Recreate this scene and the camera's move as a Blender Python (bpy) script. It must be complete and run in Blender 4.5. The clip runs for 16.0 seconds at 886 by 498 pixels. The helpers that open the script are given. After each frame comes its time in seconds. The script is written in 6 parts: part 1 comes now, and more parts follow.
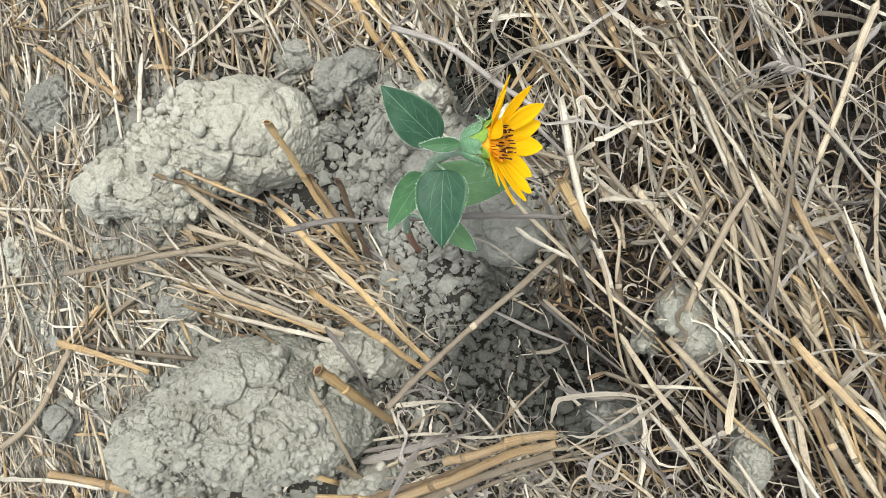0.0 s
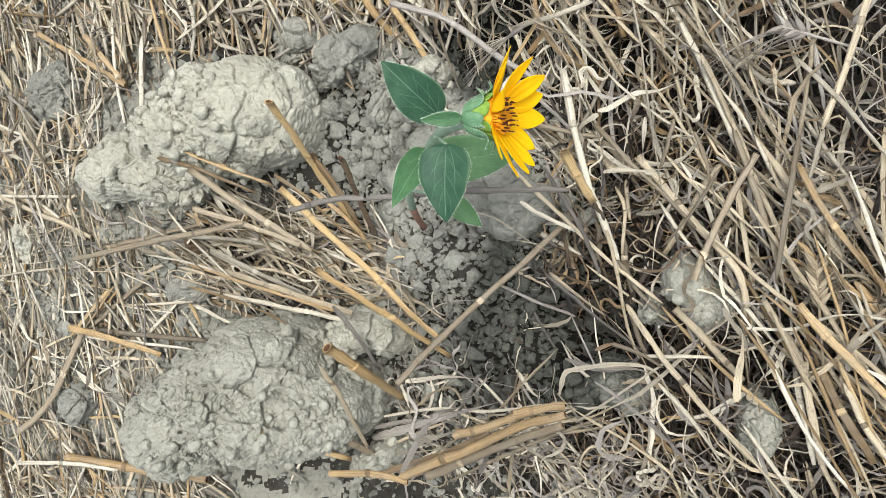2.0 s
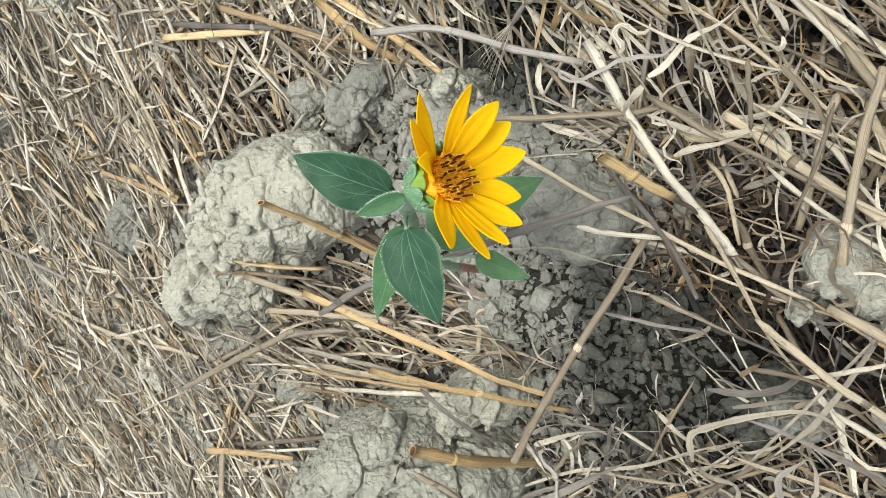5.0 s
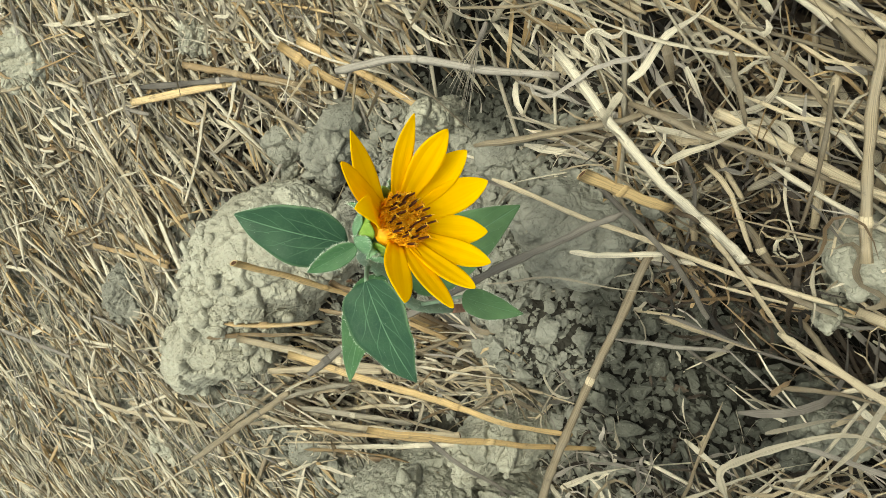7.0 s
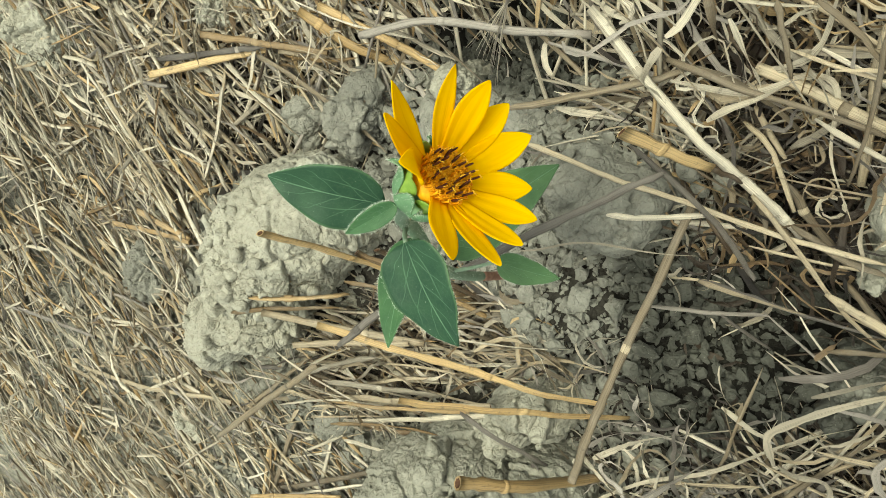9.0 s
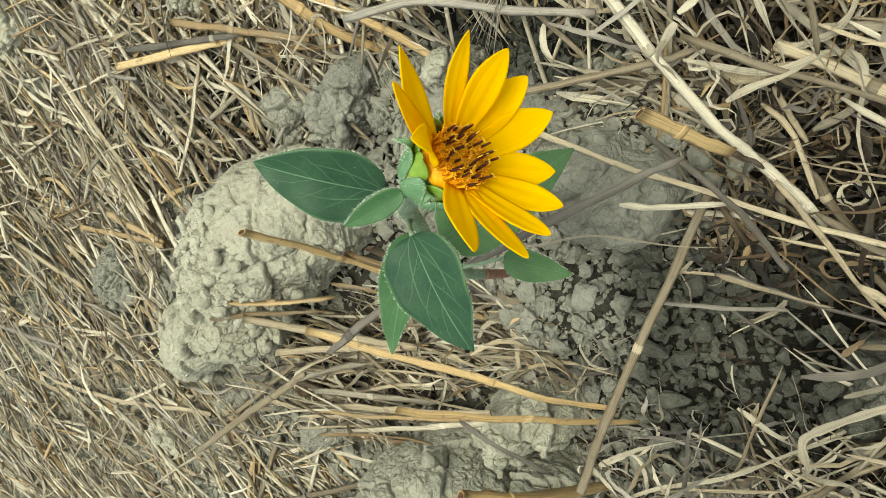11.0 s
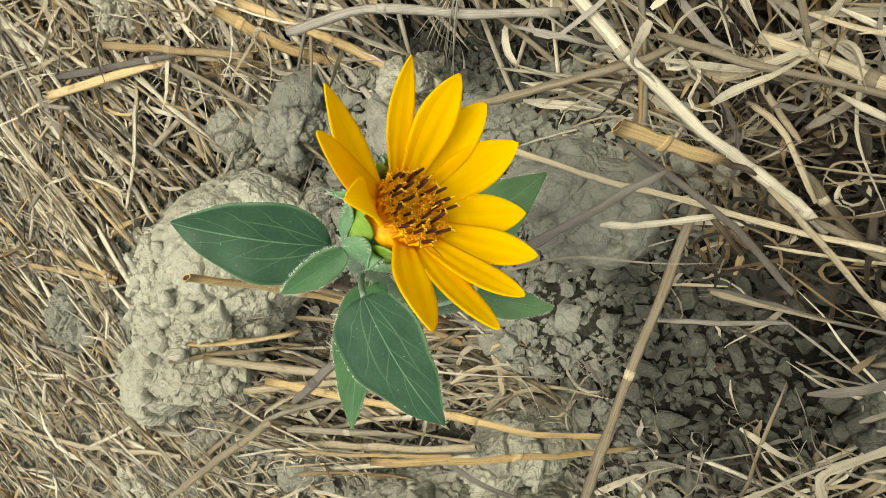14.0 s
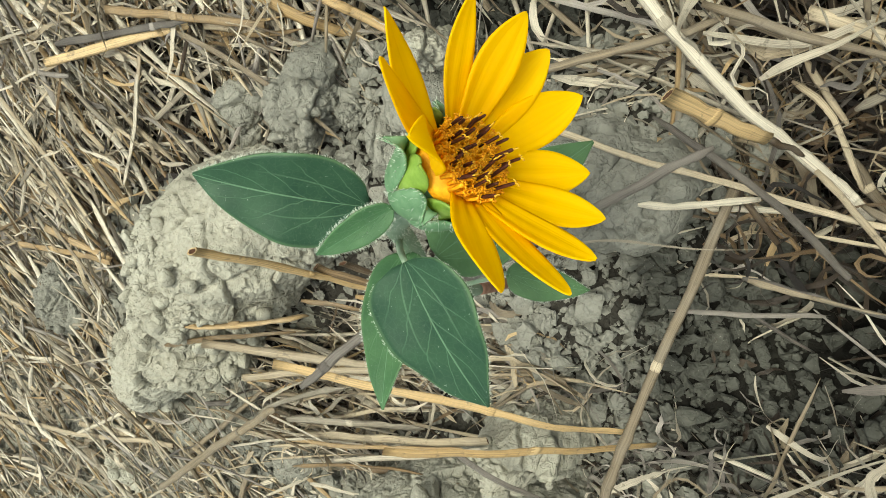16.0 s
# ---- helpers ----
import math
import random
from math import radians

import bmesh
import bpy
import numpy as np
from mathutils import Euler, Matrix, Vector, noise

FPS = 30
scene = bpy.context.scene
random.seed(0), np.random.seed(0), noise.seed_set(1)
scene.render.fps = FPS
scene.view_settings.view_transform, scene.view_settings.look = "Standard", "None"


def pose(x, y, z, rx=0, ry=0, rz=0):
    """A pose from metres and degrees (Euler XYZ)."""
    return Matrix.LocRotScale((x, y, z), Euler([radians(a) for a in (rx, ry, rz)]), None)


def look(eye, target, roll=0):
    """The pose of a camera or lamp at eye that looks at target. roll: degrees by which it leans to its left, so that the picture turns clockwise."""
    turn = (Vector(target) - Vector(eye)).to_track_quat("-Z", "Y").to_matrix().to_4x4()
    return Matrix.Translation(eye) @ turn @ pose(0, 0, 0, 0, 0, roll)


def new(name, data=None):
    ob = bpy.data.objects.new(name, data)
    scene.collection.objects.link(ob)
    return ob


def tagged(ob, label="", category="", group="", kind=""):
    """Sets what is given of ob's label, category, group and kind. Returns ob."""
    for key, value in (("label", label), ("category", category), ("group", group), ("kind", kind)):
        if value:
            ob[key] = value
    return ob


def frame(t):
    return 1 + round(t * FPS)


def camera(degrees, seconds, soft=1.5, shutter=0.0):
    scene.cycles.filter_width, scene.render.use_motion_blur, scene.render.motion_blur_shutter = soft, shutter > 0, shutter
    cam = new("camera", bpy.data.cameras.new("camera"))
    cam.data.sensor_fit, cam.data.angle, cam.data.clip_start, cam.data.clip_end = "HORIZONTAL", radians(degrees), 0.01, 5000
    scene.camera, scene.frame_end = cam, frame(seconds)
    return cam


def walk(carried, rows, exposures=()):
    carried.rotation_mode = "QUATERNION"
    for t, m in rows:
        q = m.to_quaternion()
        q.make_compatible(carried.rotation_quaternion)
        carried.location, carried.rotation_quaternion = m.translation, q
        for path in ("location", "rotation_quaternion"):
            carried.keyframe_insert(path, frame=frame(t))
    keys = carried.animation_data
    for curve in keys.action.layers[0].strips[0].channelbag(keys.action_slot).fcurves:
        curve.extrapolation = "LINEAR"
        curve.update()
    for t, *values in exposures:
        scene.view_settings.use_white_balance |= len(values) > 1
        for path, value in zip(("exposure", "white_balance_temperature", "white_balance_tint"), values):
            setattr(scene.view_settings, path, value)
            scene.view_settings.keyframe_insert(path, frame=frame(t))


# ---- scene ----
cam = camera(61.8, 16.0, 0.6)
PATH = [
    (0, (0.07140, 0.02972, 0.47652), (-0.46061, -0.08531, -1.02805), -104.369),
    (0.5, (0.07054, 0.02667, 0.47705), (-0.45676, -0.08279, -1.02959), -103.862),
    (1, (0.07171, 0.02606, 0.47693), (-0.47285, -0.08517, -1.02343), -103.672),
    (1.5, (0.06968, 0.02880, 0.47668), (-0.47204, -0.11525, -1.02191), -106.948),
    (2, (0.07254, 0.02825, 0.47687), (-0.47555, -0.13263, -1.01769), -109.681),
    (2.5, (0.07330, 0.04295, 0.46414), (-0.47083, -0.14435, -1.02879), -115.003),
    (3, (0.08077, 0.05498, 0.44969), (-0.43812, -0.11429, -1.05434), -117.707),
    (3.5, (0.08874, 0.06046, 0.44213), (-0.42663, -0.13784, -1.05956), -122.236),
    (4, (0.09140, 0.05104, 0.42039), (-0.49163, -0.15634, -1.05510), -122.401),
    (4.5, (0.10781, 0.05295, 0.39909), (-0.63690, -0.09127, -1.00968), -117.350),
    (5, (0.11694, 0.04966, 0.36310), (-0.83064, -0.07951, -0.91964), -119.042),
    (5.2, (0.12220, 0.05038, 0.36823), (-0.88417, -0.01043, -0.87415), -116.319),
    (7.3, (0.11650, 0.04390, 0.32903), (-0.85603, -0.00388, -0.94057), -121.723),
    (7.5, (0.11524, 0.04662, 0.33342), (-0.86864, 0.00222, -0.92753), -121.562),
    (8, (0.10550, 0.04110, 0.33638), (-0.86702, -0.02277, -0.93253), -121.229),
    (8.5, (0.10206, 0.04050, 0.33315), (-0.86919, -0.03206, -0.93626), -122.217),
    (9, (0.10472, 0.04321, 0.33150), (-0.90047, -0.02853, -0.91126), -123.320),
    (9.5, (0.10225, 0.04364, 0.32895), (-0.89004, -0.02619, -0.92424), -123.341),
    (12, (0.07554, 0.04837, 0.30565), (-0.87660, -0.04679, -0.97672), -128.174),
    (12.5, (0.08204, 0.05370, 0.29732), (-0.85805, -0.03702, -0.99419), -129.715),
    (13, (0.07983, 0.05268, 0.29248), (-0.85171, -0.05469, -1.00394), -130.152),
    (13.5, (0.07651, 0.05128, 0.29114), (-0.85583, -0.06392, -1.00403), -130.011),
    (14, (0.07560, 0.05196, 0.28886), (-0.86897, -0.07601, -0.99621), -131.016),
    (14.5, (0.06911, 0.05398, 0.28651), (-0.89529, -0.09402, -0.98157), -132.075),
    (15, (0.05708, 0.05322, 0.27715), (-0.90903, -0.11369, -0.98728), -133.595),
    (15.5, (0.04861, 0.05213, 0.27631), (-0.90530, -0.11215, -0.99769), -132.929),
    (16, (0.05536, 0.05148, 0.28516), (-0.87090, -0.09110, -1.01168), -130.304),
]
walk(cam, [(t, look(eye, target, roll)) for t, eye, target, roll in PATH],
     ((0, 0.97, 6300, 5), (5, 0.95, 6400, 3), (7.3, 0.78, 7350, -8), (9, 0.79, 7250, -8), (12.5, 0.74, 7350, -8), (13.5, 0.75, 7750, -5), (14.5, 0.76, 7350, -3), (16, 0.80, 6950, -4)))

# ---- light ----
world = bpy.data.worlds.new("sky")
scene.world = world
world.use_nodes = True
wn = world.node_tree
sky = wn.nodes.new("ShaderNodeTexSky")
sky.sky_type = "NISHITA"
sky.sun_disc = False
sky.sun_elevation = radians(72)
sky.sun_rotation = radians(37)
sky.dust_density = 4.0
veil = wn.nodes.new("ShaderNodeHueSaturation")
veil.inputs["Saturation"].default_value = 0.35
wn.links.new(sky.outputs[0], veil.inputs["Color"])
wn.links.new(veil.outputs[0], wn.nodes["Background"].inputs[0])
wn.nodes["Background"].inputs[1].default_value = 0.13
sun_data = bpy.data.lights.new("sun", "SUN")
sun_data.energy = 1.3
sun_data.angle = radians(24)
sun_data.color = (1.0, 0.97, 0.92)
sun = new("sun", sun_data)
sun.matrix_world = look((0.20, 0.26, 1.0), (0, 0, 0))


# ---- noise ----
def hashed(i, j, k, salt):
    """A random number from 0 to 1 for each whole-numbered cell."""
    n = (i.astype(np.int64) * 374761393 + j.astype(np.int64) * 668265263 + k.astype(np.int64) * 2147483647 + salt * 1274126177) & 0xFFFFFFFF
    n = ((n ^ (n >> 13)) * 1274126177) & 0xFFFFFFFF
    n = ((n ^ (n >> 16)) * 2246822519) & 0xFFFFFFFF
    return ((n ^ (n >> 15)) & 0xFFFFFF) / float(0xFFFFFF)


def smooth_noise(p, salt=0):
    """Value noise from -1 to 1 at the rows of p."""
    f = np.floor(p)
    w = p - f
    w = w * w * (3 - 2 * w)
    i, j, k = f[:, 0], f[:, 1], f[:, 2]
    total = np.zeros(len(p))
    for a in (0, 1):
        for b in (0, 1):
            for c in (0, 1):
                share = (w[:, 0] if a else 1 - w[:, 0]) * (w[:, 1] if b else 1 - w[:, 1]) * (w[:, 2] if c else 1 - w[:, 2])
                total += share * hashed(i + a, j + b, k + c, salt)
    return total * 2 - 1


def layered(p, octaves=4, salt=0):
    total, size = np.zeros(len(p)), 1.0
    for n in range(octaves):
        total += smooth_noise(p * 2.03 ** n, salt + n) * size
        size *= 0.5
    return total


def cells(p, salt=0):
    """Distance to the nearest and the next cell point, and the nearest cell's random number."""
    f = np.floor(p)
    near, second, tag = np.full(len(p), 9.0), np.full(len(p), 9.0), np.zeros(len(p))
    for a in (-1, 0, 1):
        for b in (-1, 0, 1):
            for c in (-1, 0, 1):
                q = f + (a, b, c)
                at = q + np.stack([hashed(q[:, 0], q[:, 1], q[:, 2], salt + s) for s in (11, 23, 37)], 1)
                d = np.sqrt(((at - p) ** 2).sum(1))
                closer = d < near
                second = np.where(closer, near, np.minimum(second, d))
                tag = np.where(closer, hashed(q[:, 0], q[:, 1], q[:, 2], salt + 51), tag)
                near = np.where(closer, d, near)
    return near, second, tag


# ---- shape of the ground ----
def bump(x, y, cx, cy, rx, ry, turn=0.0):
    """A soft round rise, 1 at its middle and 0 outside."""
    c, s = math.cos(math.radians(turn)), math.sin(math.radians(turn))
    u, v = ((x - cx) * c + (y - cy) * s) / rx, (-(x - cx) * s + (y - cy) * c) / ry
    return np.exp(-(u * u + v * v) * 1.5)


def ground_height(x, y):
    """The broad shape of the soil, without clods and crumbs."""
    right, left, low = [1.0 / (1.0 + np.exp(np.clip(-v, -60, 60))) for v in ((x - 0.02) * 60.0, (-0.25 - x) * 30.0, (-0.02 - y) * 40.0)]
    z = 0.024 * left + right * (0.020 * low - 0.006)
    z = z - 0.045 * bump(x, y, -0.060, 0.108, 0.045, 0.036)
    z = z - 0.040 * bump(x, y, -0.002, -0.076, 0.042, 0.030, 10)
    z = z - 0.026 * bump(x, y, -0.040, -0.082, 0.036, 0.034)
    z = z - 0.030 * bump(x, y, 0.004, -0.036, 0.034, 0.030)
    z = z - 0.030 * bump(x, y, 0.100, -0.095, 0.035, 0.035)
    z = z - 0.020 * bump(x, y, 0.045, 0.020, 0.045, 0.060)
    z = z - 0.016 * bump(x, y, 0.140, 0.080, 0.060, 0.060)
    z = z + 0.016 * bump(x, y, -0.055, 0.015, 0.032, 0.036)
    z = z + 0.026 * bump(x, y, -0.112, -0.034, 0.034, 0.036)
    z = z - 0.030 * bump(x, y, -0.420, 0.170, 0.140, 0.100)
    z = z - 0.012 * bump(x, y, -0.190, -0.020, 0.060, 0.030)
    return z

# ---- materials ----
def material(name, rough=0.8, spec=0.3):
    m = bpy.data.materials.new(name)
    m.use_nodes = True
    b = m.node_tree.nodes["Principled BSDF"]
    b.inputs["Roughness"].default_value = rough
    b.inputs["Specular IOR Level"].default_value = spec
    return m, m.node_tree, b


def node(tree, kind, **values):
    n = tree.nodes.new(kind)
    for key, value in values.items():
        n.inputs[key.replace("_", " ")].default_value = value
    return n


def ramp(tree, source, stops):
    r = tree.nodes.new("ShaderNodeValToRGB")
    e = r.color_ramp.elements
    while len(e) < len(stops):
        e.new(0.5)
    for item, (at, colour) in zip(e, stops):
        item.position, item.color = at, (*colour, 1)
    tree.links.new(source, r.inputs[0])
    return r.outputs[0]


def blend(tree, kind, factor, a, b):
    m = tree.nodes.new("ShaderNodeMix")
    m.data_type, m.blend_type = "RGBA", kind
    for value, slot in ((factor, m.inputs[0]), (a, m.inputs[6]), (b, m.inputs[7])):
        if isinstance(value, (float, int)):
            slot.default_value = value
        elif isinstance(value, tuple):
            slot.default_value = (*value, 1)
        else:
            tree.links.new(value, slot)
    return m.outputs[2]


def maths(tree, what, a, b=None):
    m = tree.nodes.new("ShaderNodeMath")
    m.operation = what
    for value, slot in ((a, m.inputs[0]), (b, m.inputs[1])):
        if isinstance(value, (float, int)):
            slot.default_value = value
        elif value is not None:
            tree.links.new(value, slot)
    return m.outputs[0]


def relief(tree, bsdf, height, strength, distance):
    bu = node(tree, "ShaderNodeBump", Strength=strength, Distance=distance)
    tree.links.new(height, bu.inputs["Height"])
    tree.links.new(bu.outputs[0], bsdf.inputs["Normal"])


def soil_material(name, dark, mid, light, damp_shade=()):
    m, t, b = material(name, 0.95, 0.1)
    place = t.nodes.new("ShaderNodeNewGeometry").outputs["Position"]
    broad = node(t, "ShaderNodeTexNoise", Scale=22.0, Detail=4.0, Roughness=0.6)
    grain = node(t, "ShaderNodeTexNoise", Scale=420.0, Detail=6.0, Roughness=0.7)
    lumps = node(t, "ShaderNodeTexVoronoi", Scale=260.0)
    specks = node(t, "ShaderNodeTexNoise", Scale=900.0, Detail=2.0)
    for n in (broad, grain, lumps, specks):
        t.links.new(place, n.inputs["Vector"])
    colour = ramp(t, broad.outputs[0], [(0.3, dark), (0.5, mid), (0.72, light)])
    grit = ramp(t, grain.outputs[0], [(0.28, (0.72, 0.71, 0.68)), (0.5, (1, 1, 1)), (0.75, (1.12, 1.11, 1.08))])
    colour = blend(t, "MULTIPLY", 0.75, colour, grit)
    # spots darkened for damp soil and, painted in with it, the shade of hollows
    for spot in damp_shade:
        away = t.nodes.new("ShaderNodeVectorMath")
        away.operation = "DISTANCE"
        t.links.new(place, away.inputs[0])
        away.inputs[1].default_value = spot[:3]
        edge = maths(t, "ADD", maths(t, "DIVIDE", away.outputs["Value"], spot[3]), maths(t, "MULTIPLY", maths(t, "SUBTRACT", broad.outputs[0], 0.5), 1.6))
        wet_shade = ramp(t, edge, [(0.66, (0.34, 0.35, 0.35)), (1.05, (1, 1, 1))])
        colour = blend(t, "MULTIPLY", 1.0, colour, wet_shade)
    pale = ramp(t, specks.outputs[0], [(0.68, (0, 0, 0)), (0.74, (1, 1, 1))])
    colour = blend(t, "MIX", maths(t, "MULTIPLY", pale, 0.35), colour, tuple(1.25 * c for c in light))
    fleck = node(t, "ShaderNodeTexNoise", Scale=330.0, Detail=4.0, Roughness=0.75, Distortion=1.2)
    t.links.new(place, fleck.inputs["Vector"])
    bits = ramp(t, fleck.outputs[0], [(0.60, (0, 0, 0)), (0.67, (1, 1, 1))])
    colour = blend(t, "MIX", maths(t, "MULTIPLY", bits, 0.55), colour, tuple(0.38 * c for c in mid))
    t.links.new(colour, b.inputs["Base Color"])
    split = node(t, "ShaderNodeTexVoronoi", Scale=150.0)
    split.feature = "DISTANCE_TO_EDGE"
    bent = node(t, "ShaderNodeTexNoise", Scale=300.0, Detail=3.0)
    t.links.new(place, bent.inputs["Vector"])
    t.links.new(blend(t, "ADD", 0.008, place, bent.outputs["Color"]), split.inputs["Vector"])
    crack = ramp(t, split.outputs["Distance"], [(0.0, (0, 0, 0)), (0.09, (1, 1, 1))])
    high = maths(t, "ADD", grain.outputs[0], maths(t, "MULTIPLY", lumps.outputs[0], -0.6))
    high = maths(t, "ADD", high, maths(t, "MULTIPLY", crack, 0.45))
    relief(t, b, high, 0.8, 0.0012)
    return m


CLAY = soil_material("pale_dry_clay", (0.345, 0.328, 0.268), (0.405, 0.388, 0.322), (0.455, 0.438, 0.370))
GREY_CLAY = soil_material("grey_dry_clay", (0.275, 0.265, 0.220), (0.325, 0.314, 0.264), (0.370, 0.360, 0.305))
# two hollows whose dampness and shade are both put into the soil colour
DAMP_SHADE = [(-0.026, -0.098, -0.02, 0.092), (-0.055, 0.110, -0.03, 0.060)]
SOIL = soil_material("grey_brown_soil", (0.185, 0.180, 0.155), (0.255, 0.248, 0.214), (0.325, 0.316, 0.272), DAMP_SHADE)
# ground near the plant: shade of gaps between straw and crumbs, put into the colour
EARTH = soil_material("gap_shaded_earth", (0.026, 0.023, 0.019), (0.042, 0.038, 0.032), (0.075, 0.070, 0.058), DAMP_SHADE)
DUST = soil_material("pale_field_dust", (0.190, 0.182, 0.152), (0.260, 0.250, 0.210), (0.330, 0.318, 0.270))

TONES = {
    "gold": ((0.195, 0.127, 0.058), (0.350, 0.236, 0.114), (0.500, 0.362, 0.198)),
    "tan": ((0.165, 0.128, 0.084), (0.318, 0.256, 0.174), (0.520, 0.432, 0.306)),
    "pale": ((0.285, 0.248, 0.192), (0.468, 0.415, 0.328), (0.660, 0.600, 0.495)),
    "grey": ((0.130, 0.113, 0.100), (0.258, 0.230, 0.205), (0.405, 0.368, 0.330)),
    # decayed straw, taken near black: the shade of the gaps is in this tone
    "shaded_rot": ((0.012, 0.008, 0.006), (0.024, 0.016, 0.011), (0.055, 0.038, 0.025)),
    "amber": ((0.459, 0.310, 0.143), (0.556, 0.388, 0.192), (0.660, 0.485, 0.263)),
    "brown": ((0.066, 0.042, 0.024), (0.166, 0.108, 0.058), (0.280, 0.192, 0.105)),
}


def straw_material(tone, litter=False):
    m, t, b = material(("litter_" if litter else "straw_") + tone, 0.38, 0.5)
    dark, mid, light = TONES[tone]
    uv = t.nodes.new("ShaderNodeUVMap").outputs[0]
    if litter:
        chance = t.nodes.new("ShaderNodeNewGeometry").outputs["Random Per Island"]
    else:
        chance = t.nodes.new("ShaderNodeObjectInfo").outputs["Random"]
    stretch = node(t, "ShaderNodeMapping", Scale=(26.0, 18.0, 1.0))
    t.links.new(uv, stretch.inputs["Vector"])
    shift = t.nodes.new("ShaderNodeCombineXYZ")
    t.links.new(maths(t, "MULTIPLY", chance, 50.0), shift.inputs[2])
    t.links.new(shift.outputs[0], stretch.inputs["Location"])
    fibre = node(t, "ShaderNodeTexNoise", Scale=1.0, Detail=5.0, Roughness=0.65)
    t.links.new(stretch.outputs[0], fibre.inputs["Vector"])
    blotch = node(t, "ShaderNodeTexNoise", Scale=70.0, Detail=3.0)
    t.links.new(t.nodes.new("ShaderNodeNewGeometry").outputs["Position"], blotch.inputs["Vector"])
    base = ramp(t, chance, [(0.0, tuple(0.7 * c for c in dark)), (0.25, dark), (0.55, mid), (1.0, light)])
    streak = ramp(t, fibre.outputs[0], [(0.34, (0.30, 0.26, 0.22)), (0.46, (0.92, 0.91, 0.90)), (0.70, (1.5, 1.47, 1.40))])
    colour = blend(t, "MULTIPLY", 0.8, base, streak)
    worn = ramp(t, blotch.outputs[0], [(0.42, (0, 0, 0)), (0.68, (1, 1, 1))])
    colour = blend(t, "MIX", maths(t, "MULTIPLY", worn, 0.10 if tone == "amber" else 0.25), colour, tuple(0.85 * c for c in light) if litter else (0.25, 0.225, 0.185))
    mould = node(t, "ShaderNodeTexNoise", Scale=260.0, Detail=3.0, Roughness=0.7)
    t.links.new(t.nodes.new("ShaderNodeNewGeometry").outputs["Position"], mould.inputs["Vector"])
    spots = ramp(t, mould.outputs[0], [(0.60, (0, 0, 0)), (0.70, (1, 1, 1))])
    colour = blend(t, "MIX", maths(t, "MULTIPLY", spots, 0.5), colour, (0.075, 0.058, 0.042))
    t.links.new(colour, b.inputs["Base Color"])
    relief(t, b, fibre.outputs[0], 0.6, 0.0008)
    return m


STRAW = {k: straw_material(k) for k in TONES}
LITTER = {k: straw_material(k, True) for k in TONES if k != "amber"}


def plain_material(name, colours, rough, scale, spec=0.3, bump_height=0.0004, through_light=0.0):
    m, t, b = material(name, rough, spec)
    place = t.nodes.new("ShaderNodeNewGeometry").outputs["Position"]
    n = node(t, "ShaderNodeTexNoise", Scale=scale, Detail=5.0, Roughness=0.65)
    t.links.new(place, n.inputs["Vector"])
    steps = [(0.3 + 0.4 * k / max(1, len(colours) - 1), c) for k, c in enumerate(colours)]
    t.links.new(ramp(t, n.outputs[0], steps), b.inputs["Base Color"])
    relief(t, b, n.outputs[0], 0.4, bump_height)
    if through_light:
        b.inputs["Subsurface Weight"].default_value = through_light
        b.inputs["Subsurface Radius"].default_value = (0.002, 0.002, 0.0008)
        b.inputs["Subsurface Scale"].default_value = 1.0
    return m


